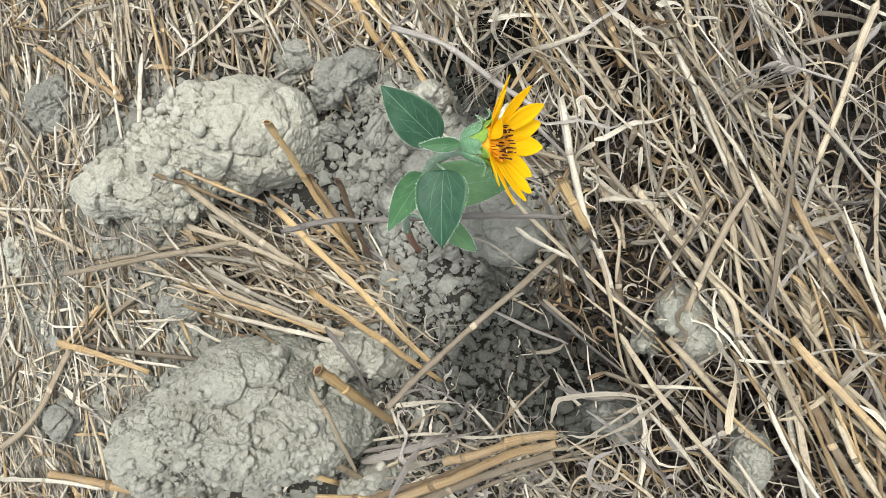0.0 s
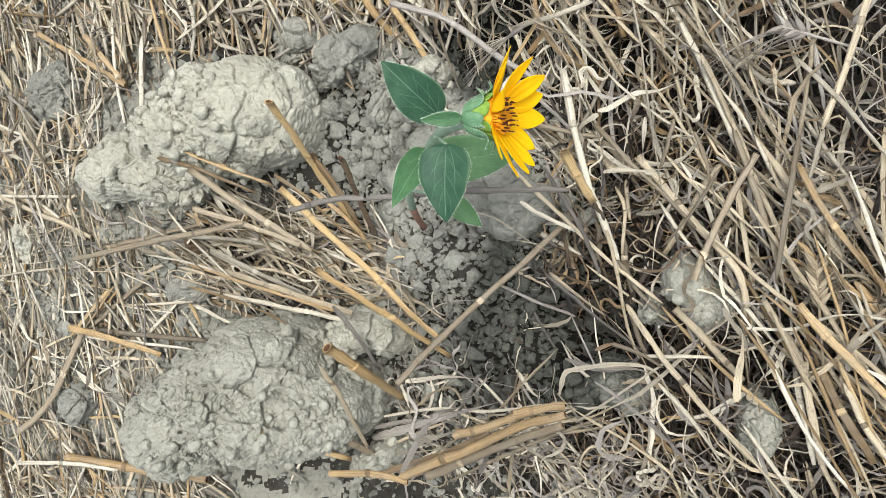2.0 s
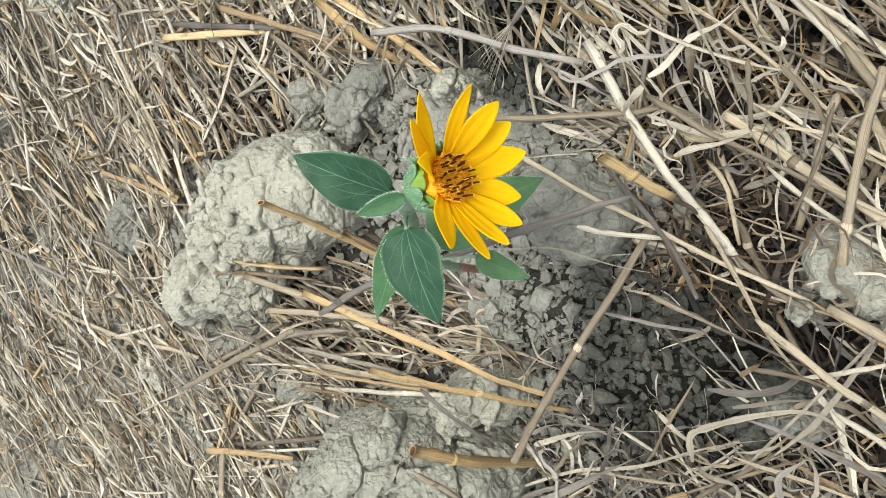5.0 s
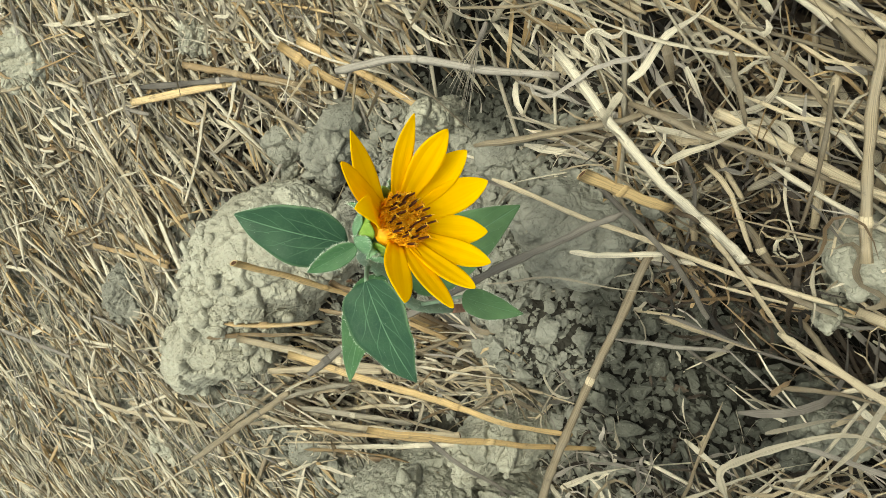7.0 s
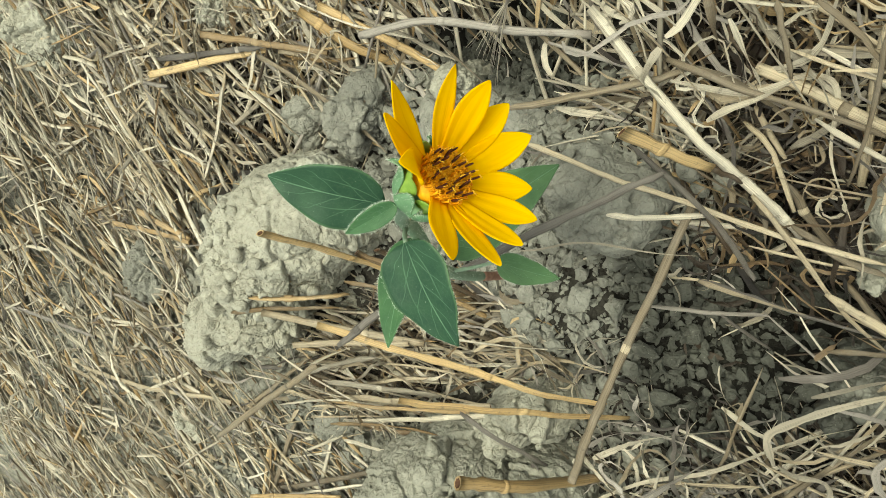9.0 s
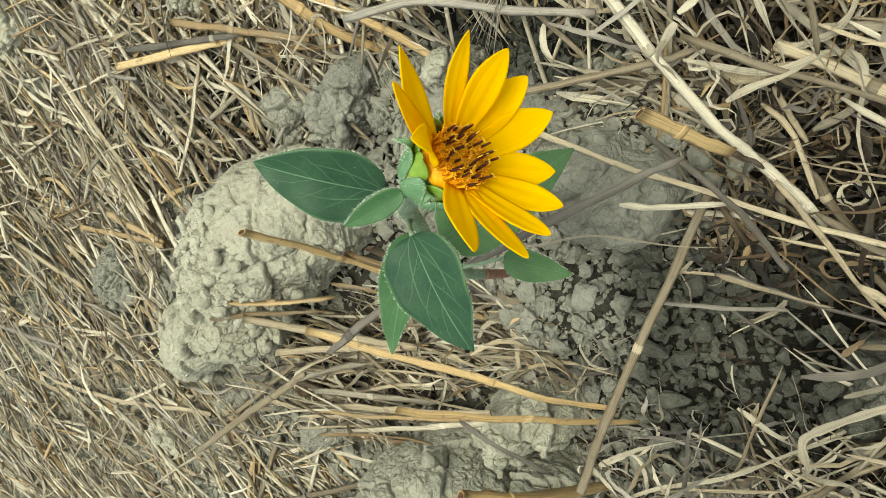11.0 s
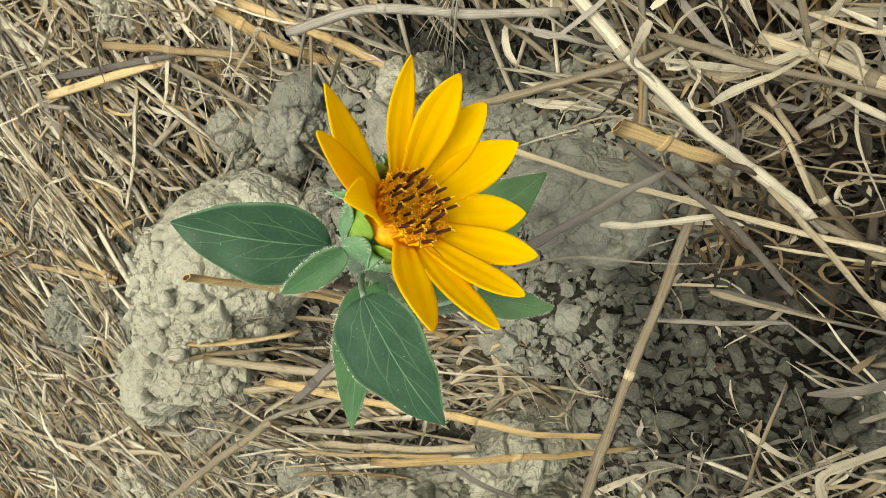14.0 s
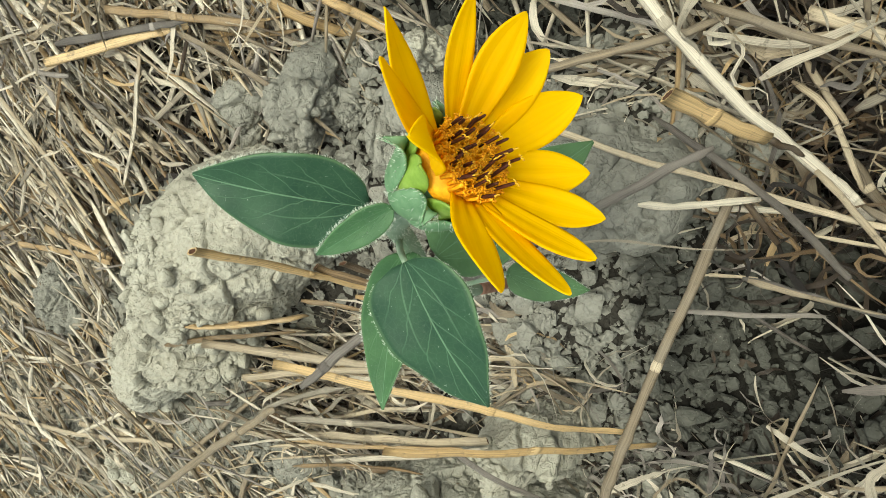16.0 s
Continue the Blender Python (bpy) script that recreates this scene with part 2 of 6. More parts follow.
def leaf_material(name, dark, light):
    """Green blade with a pale midrib, curved side veins and fine net; u runs across from -1 to 1 (stored 0 to 1), v from base to tip."""
    m, t, b = material(name, 0.50, 0.22)
    split = t.nodes.new("ShaderNodeSeparateXYZ")
    t.links.new(t.nodes.new("ShaderNodeUVMap").outputs[0], split.inputs[0])
    side = maths(t, "ABSOLUTE", maths(t, "SUBTRACT", maths(t, "MULTIPLY", split.outputs[0], 2.0), 1.0))
    along = split.outputs[1]
    place = t.nodes.new("ShaderNodeNewGeometry").outputs["Position"]
    soft = node(t, "ShaderNodeTexNoise", Scale=160.0, Detail=3.0)
    fine = node(t, "ShaderNodeTexNoise", Scale=1500.0, Detail=2.0)
    net = node(t, "ShaderNodeTexVoronoi", Scale=620.0)
    net.feature = "DISTANCE_TO_EDGE"
    for n in (soft, fine, net):
        t.links.new(place, n.inputs["Vector"])
    rib = ramp(t, maths(t, "MULTIPLY", side, maths(t, "SUBTRACT", 1.25, along)), [(0.008, (1, 1, 1)), (0.018, (0, 0, 0))])
    wobble = maths(t, "MULTIPLY", maths(t, "SUBTRACT", soft.outputs[0], 0.5), 0.12)
    slant = maths(t, "SUBTRACT", along, maths(t, "MULTIPLY", maths(t, "POWER", side, 0.8), 0.42))
    phase = maths(t, "FRACT", maths(t, "MULTIPLY", maths(t, "ADD", slant, wobble), 4.6))
    vein = ramp(t, maths(t, "ABSOLUTE", maths(t, "SUBTRACT", phase, 0.5)), [(0.016, (1, 1, 1)), (0.040, (0, 0, 0))])
    vein = maths(t, "MULTIPLY", vein, ramp(t, side, [(0.55, (1, 1, 1)), (0.92, (0, 0, 0))]))
    arc = maths(t, "ABSOLUTE", maths(t, "SUBTRACT", side, maths(t, "ADD", 0.12, maths(t, "MULTIPLY", maths(t, "POWER", along, 0.6), 0.52))))
    arc = maths(t, "MULTIPLY", ramp(t, arc, [(0.008, (1, 1, 1)), (0.024, (0, 0, 0))]), ramp(t, along, [(0.35, (1, 1, 1)), (0.72, (0, 0, 0))]))
    mesh = ramp(t, net.outputs["Distance"], [(0.0, (1, 1, 1)), (0.07, (0, 0, 0))])
    green = ramp(t, soft.outputs[0], [(0.3, dark), (0.7, light)])
    lines = maths(t, "MAXIMUM", rib, maths(t, "MAXIMUM", maths(t, "MULTIPLY", arc, 0.5), maths(t, "MULTIPLY", vein, 0.42)))
    lines = maths(t, "MAXIMUM", lines, maths(t, "MULTIPLY", mesh, 0.08))
    colour = blend(t, "MIX", maths(t, "MULTIPLY", lines, 0.6), green, (0.17, 0.30, 0.18))
    rim = ramp(t, side, [(0.93, (0, 0, 0)), (0.99, (1, 1, 1))])
    colour = blend(t, "MIX", maths(t, "MULTIPLY", rim, 0.4), colour, (0.16, 0.27, 0.13))
    down = ramp(t, fine.outputs[0], [(0.62, (0, 0, 0)), (0.72, (1, 1, 1))])
    colour = blend(t, "MIX", maths(t, "MULTIPLY", down, 0.12), colour, (0.20, 0.26, 0.20))
    t.links.new(colour, b.inputs["Base Color"])
    relief(t, b, maths(t, "SUBTRACT", maths(t, "MULTIPLY", fine.outputs[0], 0.3), lines), 0.5, 0.0005)
    return m


def petal_material():
    m, t, b = material("yellow_petal", 0.6, 0.18)
    split = t.nodes.new("ShaderNodeSeparateXYZ")
    t.links.new(t.nodes.new("ShaderNodeUVMap").outputs[0], split.inputs[0])
    stretch = node(t, "ShaderNodeMapping", Scale=(14.0, 1.2, 1.0))
    t.links.new(t.nodes.new("ShaderNodeUVMap").outputs[0], stretch.inputs["Vector"])
    lines = node(t, "ShaderNodeTexNoise", Scale=1.0, Detail=4.0)
    t.links.new(stretch.outputs[0], lines.inputs["Vector"])
    base = ramp(t, split.outputs[1], [(0.0, (0.98, 0.57, 0.003)), (0.2, (0.98, 0.64, 0.005)), (1.0, (0.98, 0.68, 0.007))])
    shade = ramp(t, lines.outputs[0], [(0.3, (0.94, 0.88, 0.8)), (0.6, (1, 1, 1))])
    colour = blend(t, "MULTIPLY", 0.5, base, shade)
    t.links.new(colour, b.inputs["Base Color"])
    relief(t, b, lines.outputs[0], 0.25, 0.0004)
    glow = t.nodes.new("ShaderNodeBsdfTranslucent")
    t.links.new(colour, glow.inputs["Color"])
    both = t.nodes.new("ShaderNodeMixShader")
    both.inputs[0].default_value = 0.48
    t.links.new(b.outputs[0], both.inputs[1])
    t.links.new(glow.outputs[0], both.inputs[2])
    t.links.new(both.outputs[0], t.nodes["Material Output"].inputs["Surface"])
    return m


LEAF = leaf_material("sunflower_leaf", (0.017, 0.052, 0.029), (0.031, 0.079, 0.041))
YOUNG_LEAF = leaf_material("light_sunflower_leaf", (0.038, 0.100, 0.042), (0.062, 0.140, 0.058))
LOWER_LEAF = leaf_material("pale_lower_leaf", (0.065, 0.135, 0.055), (0.095, 0.185, 0.078))
PETAL = petal_material()
BRACT = plain_material("bract_green", [(0.075, 0.165, 0.085), (0.120, 0.235, 0.120), (0.180, 0.300, 0.180)], 0.6, 260.0)
INNER_BRACT = plain_material("lime_bract", [(0.130, 0.240, 0.030), (0.190, 0.310, 0.045), (0.260, 0.370, 0.080)], 0.5, 300.0, 0.4)
STEM = plain_material("hairy_green_stem", [(0.17, 0.25, 0.17), (0.26, 0.34, 0.25)], 0.65, 300.0)
RED_STEM = plain_material("reddish_stem", [(0.20, 0.10, 0.07), (0.34, 0.19, 0.13)], 0.7, 400.0)
DOWN = plain_material("white_plant_hair", [(0.55, 0.62, 0.52), (0.72, 0.76, 0.68)], 0.6, 200.0)
FLORET = plain_material("orange_floret", [(0.72, 0.27, 0.006), (0.86, 0.38, 0.010), (0.92, 0.50, 0.02)], 0.6, 700.0)
ANTHER = plain_material("dark_anther", [(0.028, 0.006, 0.004), (0.085, 0.020, 0.008)], 0.5, 900.0)
POLLEN = plain_material("yellow_pollen", [(0.70, 0.36, 0.02), (0.85, 0.55, 0.06)], 0.8, 900.0)
# inside of the open stalk ends, darker than the straw around it
HOLLOW = plain_material("dark_hollow_inside", [(0.05, 0.025, 0.015), (0.12, 0.06, 0.035)], 0.9, 500.0)


# ---- mesh helpers ----
def mesh_from(name, verts, faces, mat, uvs=None, smooth=True, slots=None, second=None):
    me = bpy.data.meshes.new(name)
    me.from_pydata([tuple(v) for v in verts], [], [tuple(f) for f in faces])
    me.materials.append(mat)
    if second:
        me.materials.append(second)
        me.polygons.foreach_set("material_index", slots)
    if smooth:
        me.polygons.foreach_set("use_smooth", [True] * len(me.polygons))
    if uvs is not None:
        layer = me.uv_layers.new(name="UVMap")
        loops = np.empty(len(me.loops), np.int32)
        me.loops.foreach_get("vertex_index", loops)
        layer.data.foreach_set("uv", np.asarray(uvs, np.float32)[loops].ravel())
    me.update()
    return me


def under(name, me, parent, label=""):
    ob = new(name, me)
    ob.parent = parent
    return tagged(ob, label)


def curve_through(points, count):
    """A smooth line through a few points."""
    p = np.asarray(points, float)
    if len(p) == 2:
        s = np.linspace(0, 1, count)[:, None]
        return p[0] * (1 - s) + p[1] * s
    p = np.vstack([2 * p[0] - p[1], p, 2 * p[-1] - p[-2]])
    out = []
    for s in np.linspace(0, len(p) - 3 - 1e-6, count):
        k = int(s)
        u = s - k
        a, b, c, d = p[k:k + 4]
        out.append(0.5 * (2 * b + (c - a) * u + (2 * a - 5 * b + 4 * c - d) * u * u + (3 * b - a - 3 * c + d) * u ** 3))
    return np.array(out)


def sweep(path, half, flat=1.0, sides=7, twist=0.0, spin=0.0, open_end=False, ribs=0.0):
    """A tube or, with flat below 1, a band along a path. half: half its width at each point. Ends are closed, or hollow with open_end.
    Returns verts, faces, uvs and for each face whether it lies in the hollow."""
    path = np.asarray(path, float)
    count = len(path)
    half = np.broadcast_to(half, (count,)).astype(float)
    way = np.gradient(path, axis=0)
    way /= np.linalg.norm(way, axis=1)[:, None] + 1e-12
    up = np.array([0.0, 0.0, 1.0]) if abs(way[:, 2]).max() < 0.9 else np.array([0.6, 0.8, 0.0])
    side = np.cross(way, up)
    side /= np.linalg.norm(side, axis=1)[:, None] + 1e-12
    top = np.cross(side, way)
    turn = spin + twist * np.linspace(0, 1, count)
    a = np.cos(turn)[:, None] * side + np.sin(turn)[:, None] * top
    b = -np.sin(turn)[:, None] * side + np.cos(turn)[:, None] * top
    angle = np.arange(sides) * 2 * np.pi / sides
    groove = 1.0 - ribs * (np.arange(sides) % 2)
    ring = groove[None, :, None] * (np.cos(angle)[None, :, None] * a[:, None, :] + flat * np.sin(angle)[None, :, None] * b[:, None, :])
    verts = (path[:, None, :] + ring * half[:, None, None]).reshape(-1, 3)
    length = np.concatenate([[0], np.cumsum(np.linalg.norm(np.diff(path, axis=0), axis=1))])
    around = np.abs(np.arange(sides) / sides * 2 - 1)
    uvs = np.stack([np.tile(around, count), np.repeat(length, sides)], 1)
    faces, hollow = [], []
    for k in range(count - 1):
        for j in range(sides):
            n = (j + 1) % sides
            faces.append((k * sides + j, k * sides + n, (k + 1) * sides + n, (k + 1) * sides + j))
            hollow.append(0)
    for end, k, sign in ((0, 0, 1), (1, count - 1, -1)):
        ids = [k * sides + j for j in range(sides)]
        if open_end:
            rim, deep = path[k] + (verts[ids] - path[k]) * 0.72, path[k] + (verts[ids] - path[k]) * 0.66 + way[k] * sign * half[k] * 1.8
            start = len(verts)
            verts = np.vstack([verts, rim, deep])
            uvs = np.vstack([uvs, uvs[ids], uvs[ids]])
            for j in range(sides):
                n = (j + 1) % sides
                faces.append((ids[j], ids[n], start + n, start + j))
                faces.append((start + j, start + n, start + sides + n, start + sides + j))
                hollow.extend((0, 1))
            faces.append(tuple(start + sides + j for j in range(sides)))
            hollow.append(1)
        else:
            faces.append(tuple(ids[::-1] if end == 0 else ids))
            hollow.append(0)
    return verts, faces, uvs, hollow


class Heap:
    """Gathers many small pieces into one mesh."""

    def __init__(self):
        self.verts, self.faces, self.uvs, self.count = [], [], [], 0

    def add(self, verts, faces, uvs):
        self.faces.extend(tuple(i + self.count for i in f) for f in faces)
        self.verts.append(verts)
        self.uvs.append(uvs)
        self.count += len(verts)

    def mesh(self, name, mat, smooth=True):
        return mesh_from(name, np.vstack(self.verts), self.faces, mat, np.vstack(self.uvs), smooth)


def shell(grid, thick, uv_grid):
    """A closed thin sheet round a grid of points (rows, columns, 3), with real thickness."""
    rows, cols, _ = grid.shape
    du, dv = np.gradient(grid, axis=0), np.gradient(grid, axis=1)
    n = np.cross(dv, du)
    n /= np.linalg.norm(n, axis=2)[:, :, None] + 1e-12
    upper, lower = grid + n * thick / 2, grid - n * thick / 2
    verts = np.vstack([upper.reshape(-1, 3), lower.reshape(-1, 3)])
    uvs = np.vstack([uv_grid.reshape(-1, 2)] * 2)
    off, faces = rows * cols, []
    for i in range(rows - 1):
        for j in range(cols - 1):
            a, b, c, d = i * cols + j, i * cols + j + 1, (i + 1) * cols + j + 1, (i + 1) * cols + j
            faces += [(a, b, c, d), (off + d, off + c, off + b, off + a)]
    rim = [j for j in range(cols)] + [i * cols + cols - 1 for i in range(1, rows)]
    rim += [(rows - 1) * cols + j for j in range(cols - 2, -1, -1)] + [i * cols for i in range(rows - 2, 0, -1)]
    for a, b in zip(rim, rim[1:] + rim[:1]):
        faces.append((b, a, off + a, off + b))
    return verts, faces, uvs


# ---- ground ----
def ground_detail(x, y):
    """Crumbly relief of the soil, strongest where it lies bare."""
    p = np.stack([x, y, np.zeros_like(x)], 1)
    q = p + np.stack([smooth_noise(p * 110.0, k) for k in (71, 72, 73)], 1) * (0.004, 0.004, 0)
    near, second, tag = cells(q * 85.0, 3)
    near2, second2, tag2 = cells(q * 210.0, 9)
    lump = np.clip((second - near) * 7.0, 0, 1) ** 0.5 * (0.5 + 0.5 * tag)
    small = np.clip((second2 - near2) * 4.5, 0, 1) ** 0.6 * (0.35 + 0.65 * tag2)
    bare = np.clip(1.25 * bump(x, y, -0.085, -0.03, 0.095, 0.16) + 0.25, 0, 1)
    sunk = 0.042 / (1.0 + np.exp(np.clip(-(x - 0.01) * 70.0, -60, 60)))
    return layered(p * 16.0, 4, 5) * 0.006 + lump * 0.0042 * bare + small * 0.0030 + layered(p * 150.0, 3, 8) * 0.0008 - sunk - 0.004 * bare


def ground_axis(fine_from, fine_to, step, close_from, close_to):
    inner = np.concatenate([np.arange(fine_from, close_from, step), np.arange(close_from, close_to, step * 0.5), np.arange(close_to, fine_to + step / 2, step)])
    outer = step * 1.5 * np.cumsum(1.22 ** np.arange(1, 48))
    outer = outer[outer < 60.0]
    return np.concatenate([(fine_from - outer)[::-1], inner, fine_to + outer])


gx, gy = ground_axis(-0.96, 0.22, 0.0023, -0.18, 0.02), ground_axis(-0.24, 0.44, 0.0023, -0.13, 0.11)
px, py = [a.ravel() for a in np.meshgrid(gx, gy, indexing="xy")]
pz = ground_height(px, py) + ground_detail(px, py)
columns = len(gx)
quads = np.arange(len(px)).reshape(len(gy), columns)
quads = np.stack([quads[:-1, :-1], quads[:-1, 1:], quads[1:, 1:], quads[1:, :-1]], -1).reshape(-1, 4)
# inside an oval the ground takes the gap-darkened earth, outside it the pale dust
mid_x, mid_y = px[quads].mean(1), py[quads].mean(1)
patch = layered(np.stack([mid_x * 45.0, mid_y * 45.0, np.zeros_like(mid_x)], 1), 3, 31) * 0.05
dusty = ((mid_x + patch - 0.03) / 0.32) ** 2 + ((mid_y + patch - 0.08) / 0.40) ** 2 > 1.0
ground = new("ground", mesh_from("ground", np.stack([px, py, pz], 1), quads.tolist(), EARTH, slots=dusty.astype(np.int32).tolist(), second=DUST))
tagged(ground, "dry grey-brown cracked and crumbly field soil", "ground", kind="structure")


# ---- clods of earth ----
def crumb_shape(seed, corners):
    """An angular lump: the hull of random points, sized about 1."""
    r = np.random.RandomState(seed)
    p = r.normal(0, 1, (corners, 3))
    p /= np.linalg.norm(p, axis=1)[:, None]
    p *= r.uniform(0.75, 1.1, (corners, 1)) * (1.0, 0.85, 0.7)
    bm = bmesh.new()
    for q in p:
        bm.verts.new(q)
    hull = bmesh.ops.convex_hull(bm, input=bm.verts)
    bmesh.ops.delete(bm, geom=[g for g in hull["geom_interior"] if isinstance(g, bmesh.types.BMVert)], context="VERTS")
    bm.verts.index_update()
    return bm


def crumb_mesh(seed, mat):
    bm = crumb_shape(seed, 16)
    bmesh.ops.subdivide_edges(bm, edges=list(bm.edges), cuts=1, use_grid_fill=True, smooth=0.6)
    me = bpy.data.meshes.new("crumb")
    bm.to_mesh(me)
    bm.free()
    me.materials.append(mat)
    me.polygons.foreach_set("use_smooth", [True] * len(me.polygons))
    return me


CRUMBS = {m.name: [crumb_mesh(k, m) for k in range(7)] for m in (CLAY, GREY_CLAY, SOIL)}


def clod(lobes, seed, label, mat=CLAY, rough=1.0, around=220, rings=110, name="soil_clod", crumbs=700):
    """A lump of dry earth. lobes: (x, y, radius x, radius y, turn, top) in metres; the lump is their soft union, standing on the soil."""
    lobes = np.array(lobes, float)
    weight = lobes[:, 2] * lobes[:, 3]
    cx, cy = (lobes[:, 0] * weight).sum() / weight.sum(), (lobes[:, 1] * weight).sum() / weight.sum()
    floor_z = float(ground_height(np.array([cx]), np.array([cy]))[0]) - 0.006

    def level(x, y):
        best = np.full(x.shape, -1.0)
        p = np.stack([x, y, np.full(x.shape, seed * 1.7)], 1)
        wander = layered(p * 28.0, 3, seed) * 0.09 + layered(p * 80.0, 3, seed + 4) * 0.075
        for lx, ly, rx, ry, turn, top in lobes:
            c, s = math.cos(radians(turn)), math.sin(radians(turn))
            u, v = ((x - lx) * c + (y - ly) * s) / rx, (-(x - lx) * s + (y - ly) * c) / ry
            inside = 1 - (u * u + v * v) ** 0.75 + wander * 1.6
            best = np.maximum(best, np.where(inside > 0, (top - floor_z) * np.clip(inside, 0, None) ** 0.31, inside))
        return best

    theta = np.linspace(0, 2 * np.pi, around, endpoint=False)
    reach, whole = np.full(around, 0.004), np.ones(around, bool)
    for r in np.arange(0.004, 0.16, 0.0012):
        whole &= level(cx + np.cos(theta) * r, cy + np.sin(theta) * r) > 0
        reach = np.where(whole, r, reach)
    for _ in range(2):
        reach = (np.roll(reach, 1) + 2 * reach + np.roll(reach, -1)) / 4
    steps = rings * 2
    dense = 1 - (1 - np.linspace(0, 1, steps)) ** 1.6
    x = (cx + np.outer(dense, np.cos(theta) * reach)).ravel()
    y = (cy + np.outer(dense, np.sin(theta) * reach)).ravel()
    z = (floor_z + np.clip(level(x, y), 0.0, None)).reshape(steps, around)
    z[-1] = floor_z - 0.004
    away = np.outer(dense, reach)
    run = np.concatenate([np.zeros((1, around)), np.cumsum(np.hypot(np.diff(away, axis=0), np.diff(z, axis=0)), 0)])
    grid = np.zeros((rings, around, 3))
    for j in range(around):
        even = np.linspace(0, run[-1, j], rings)
        r = np.interp(even, run[:, j], away[:, j])
        grid[:, j] = np.stack([cx + math.cos(theta[j]) * r, cy + math.sin(theta[j]) * r, np.interp(even, run[:, j], z[:, j])], 1)
    share = (np.arange(rings) + 0.5) / rings
    du = np.gradient(grid, axis=0)
    dv = np.roll(grid, -1, 1) - np.roll(grid, 1, 1)
    n = np.cross(du, dv)
    n /= np.linalg.norm(n, axis=2)[:, :, None] + 1e-9
    n = np.where(np.linalg.norm(n, axis=2)[:, :, None] < 0.5, (0, 0, 1), n).reshape(-1, 3)
    flat = grid.reshape(-1, 3)
    warped = flat + np.stack([smooth_noise(flat * 70.0, seed + k) for k in (61, 62, 63)], 1) * 0.0030
    warped += np.stack([smooth_noise(flat * 260.0, seed + k) for k in (64, 65, 66)], 1) * 0.0009
    where = np.clip(smooth_noise(flat * 24.0, seed + 8) * 2.6 + 0.20, 0.0, 1)
    push = layered(flat * 30.0, 2, seed + 2) * 0.0012 + layered(flat * 300.0, 3, seed + 12) * 0.00055
    near, second, tag = cells(warped * 34.0, seed + 5)
    push += (tag - 0.5) * 0.0060 - 0.0034 * np.clip(1 - (second - near) * 14.0, 0, 1) ** 1.5
    for size, tall, calm in ((75.0, 0.0022, 0.12), (170.0, 0.0017, 0.22), (360.0, 0.0011, 0.50)):
        near, second, tag = cells(warped * size, seed + int(size))
        knob = np.clip((second - near) * 2.2, 0, 1) ** 0.6 * (0.2 + 1.1 * tag)
        split = np.clip(1 - (second - near) * 10.0, 0, 1)
        push += (knob - 0.6) * tall * np.maximum(where, calm) - split * tall * 0.45 * (0.4 + 0.6 * where)
    pits = np.clip(smooth_noise(flat * 260.0, seed + 9) - 0.42, 0, 1)
    push -= np.clip(pits, 0, 0.35) * 0.0045
    flat = flat + n * (push * rough)[:, None]
    faces = []
    for i in range(rings - 1):
        for j in range(around):
            k = (j + 1) % around
            faces.append((i * around + j, (i + 1) * around + j, (i + 1) * around + k, i * around + k))
    ob = new(name, mesh_from(name, flat, faces, mat))
    pick = np.random.RandomState(seed)
    wide = float(reach.max())
    inner = np.flatnonzero((np.repeat(share, around) < 0.80) & (where > 0.10))
    for k in pick.choice(inner, min(len(inner), int(wide * crumbs)), False):
        size = 0.0015 + 0.0046 * pick.rand() ** 2.5
        bit = under("crumb", CRUMBS[mat.name][pick.randint(7)], ob)
        bit.matrix_world = Matrix.Translation(flat[k] + n[k] * size * 0.25) @ pose(0, 0, 0, *pick.uniform(0, 360, 3)) @ Matrix.Diagonal((size, size, size, 1))
    return tagged(ob, label, "clod", "clods of earth")


clod([(-0.233, 0.078, 0.0520, 0.0400, -4, 0.070), (-0.330, 0.048, 0.0560, 0.0280, 6, 0.062), (-0.300, 0.040, 0.0400, 0.0240, -2, 0.060),
      (-0.252, 0.100, 0.0440, 0.0200, -6, 0.058), (-0.275, 0.068, 0.0480, 0.0360, 0, 0.066)],
     1, "large pale grey crumbly dry clod of earth with cracks", around=560, rings=260, crumbs=2200)
clod([(-0.232, -0.117, 0.0720, 0.0500, 3, 0.102), (-0.295, -0.138, 0.0600, 0.0420, 12, 0.088), (-0.188, -0.126, 0.0420, 0.0360, 5, 0.086),
      (-0.232, -0.092, 0.0420, 0.0270, 2, 0.098)],
     7, "large pale grey rounded dry clod of earth lying in stubble", GREY_CLAY, around=560, rings=260, crumbs=1300)
clod([(-0.161, 0.111, 0.0200, 0.0180, -5, 0.028), (-0.150, 0.120, 0.0150, 0.0110, 20, 0.024), (-0.173, 0.103, 0.0120, 0.0110, 0, 0.019)], 12, "small brown-grey rough clod beside the stubble", SOIL, 1.2, 140, 60)
clod([(-0.198, 0.132, 0.0210, 0.0120, -6, 0.019), (-0.207, 0.122, 0.0120, 0.0090, 30, 0.015)], 15, "flat brown-grey clod under dry stubble", SOIL, 1.0, 140, 60)
clod([(-0.099, 0.097, 0.0125, 0.0120, -6, 0.020)], 17, "pale broken clod of dry earth beneath the sunflower leaves", around=160, rings=70, crumbs=500)
clod([(-0.158, -0.076, 0.0260, 0.0160, 0, 0.058), (-0.135, -0.084, 0.0120, 0.0130, 6, 0.050)], 21, "small pale flat-topped clod between stubble stalks", around=200, rings=90)
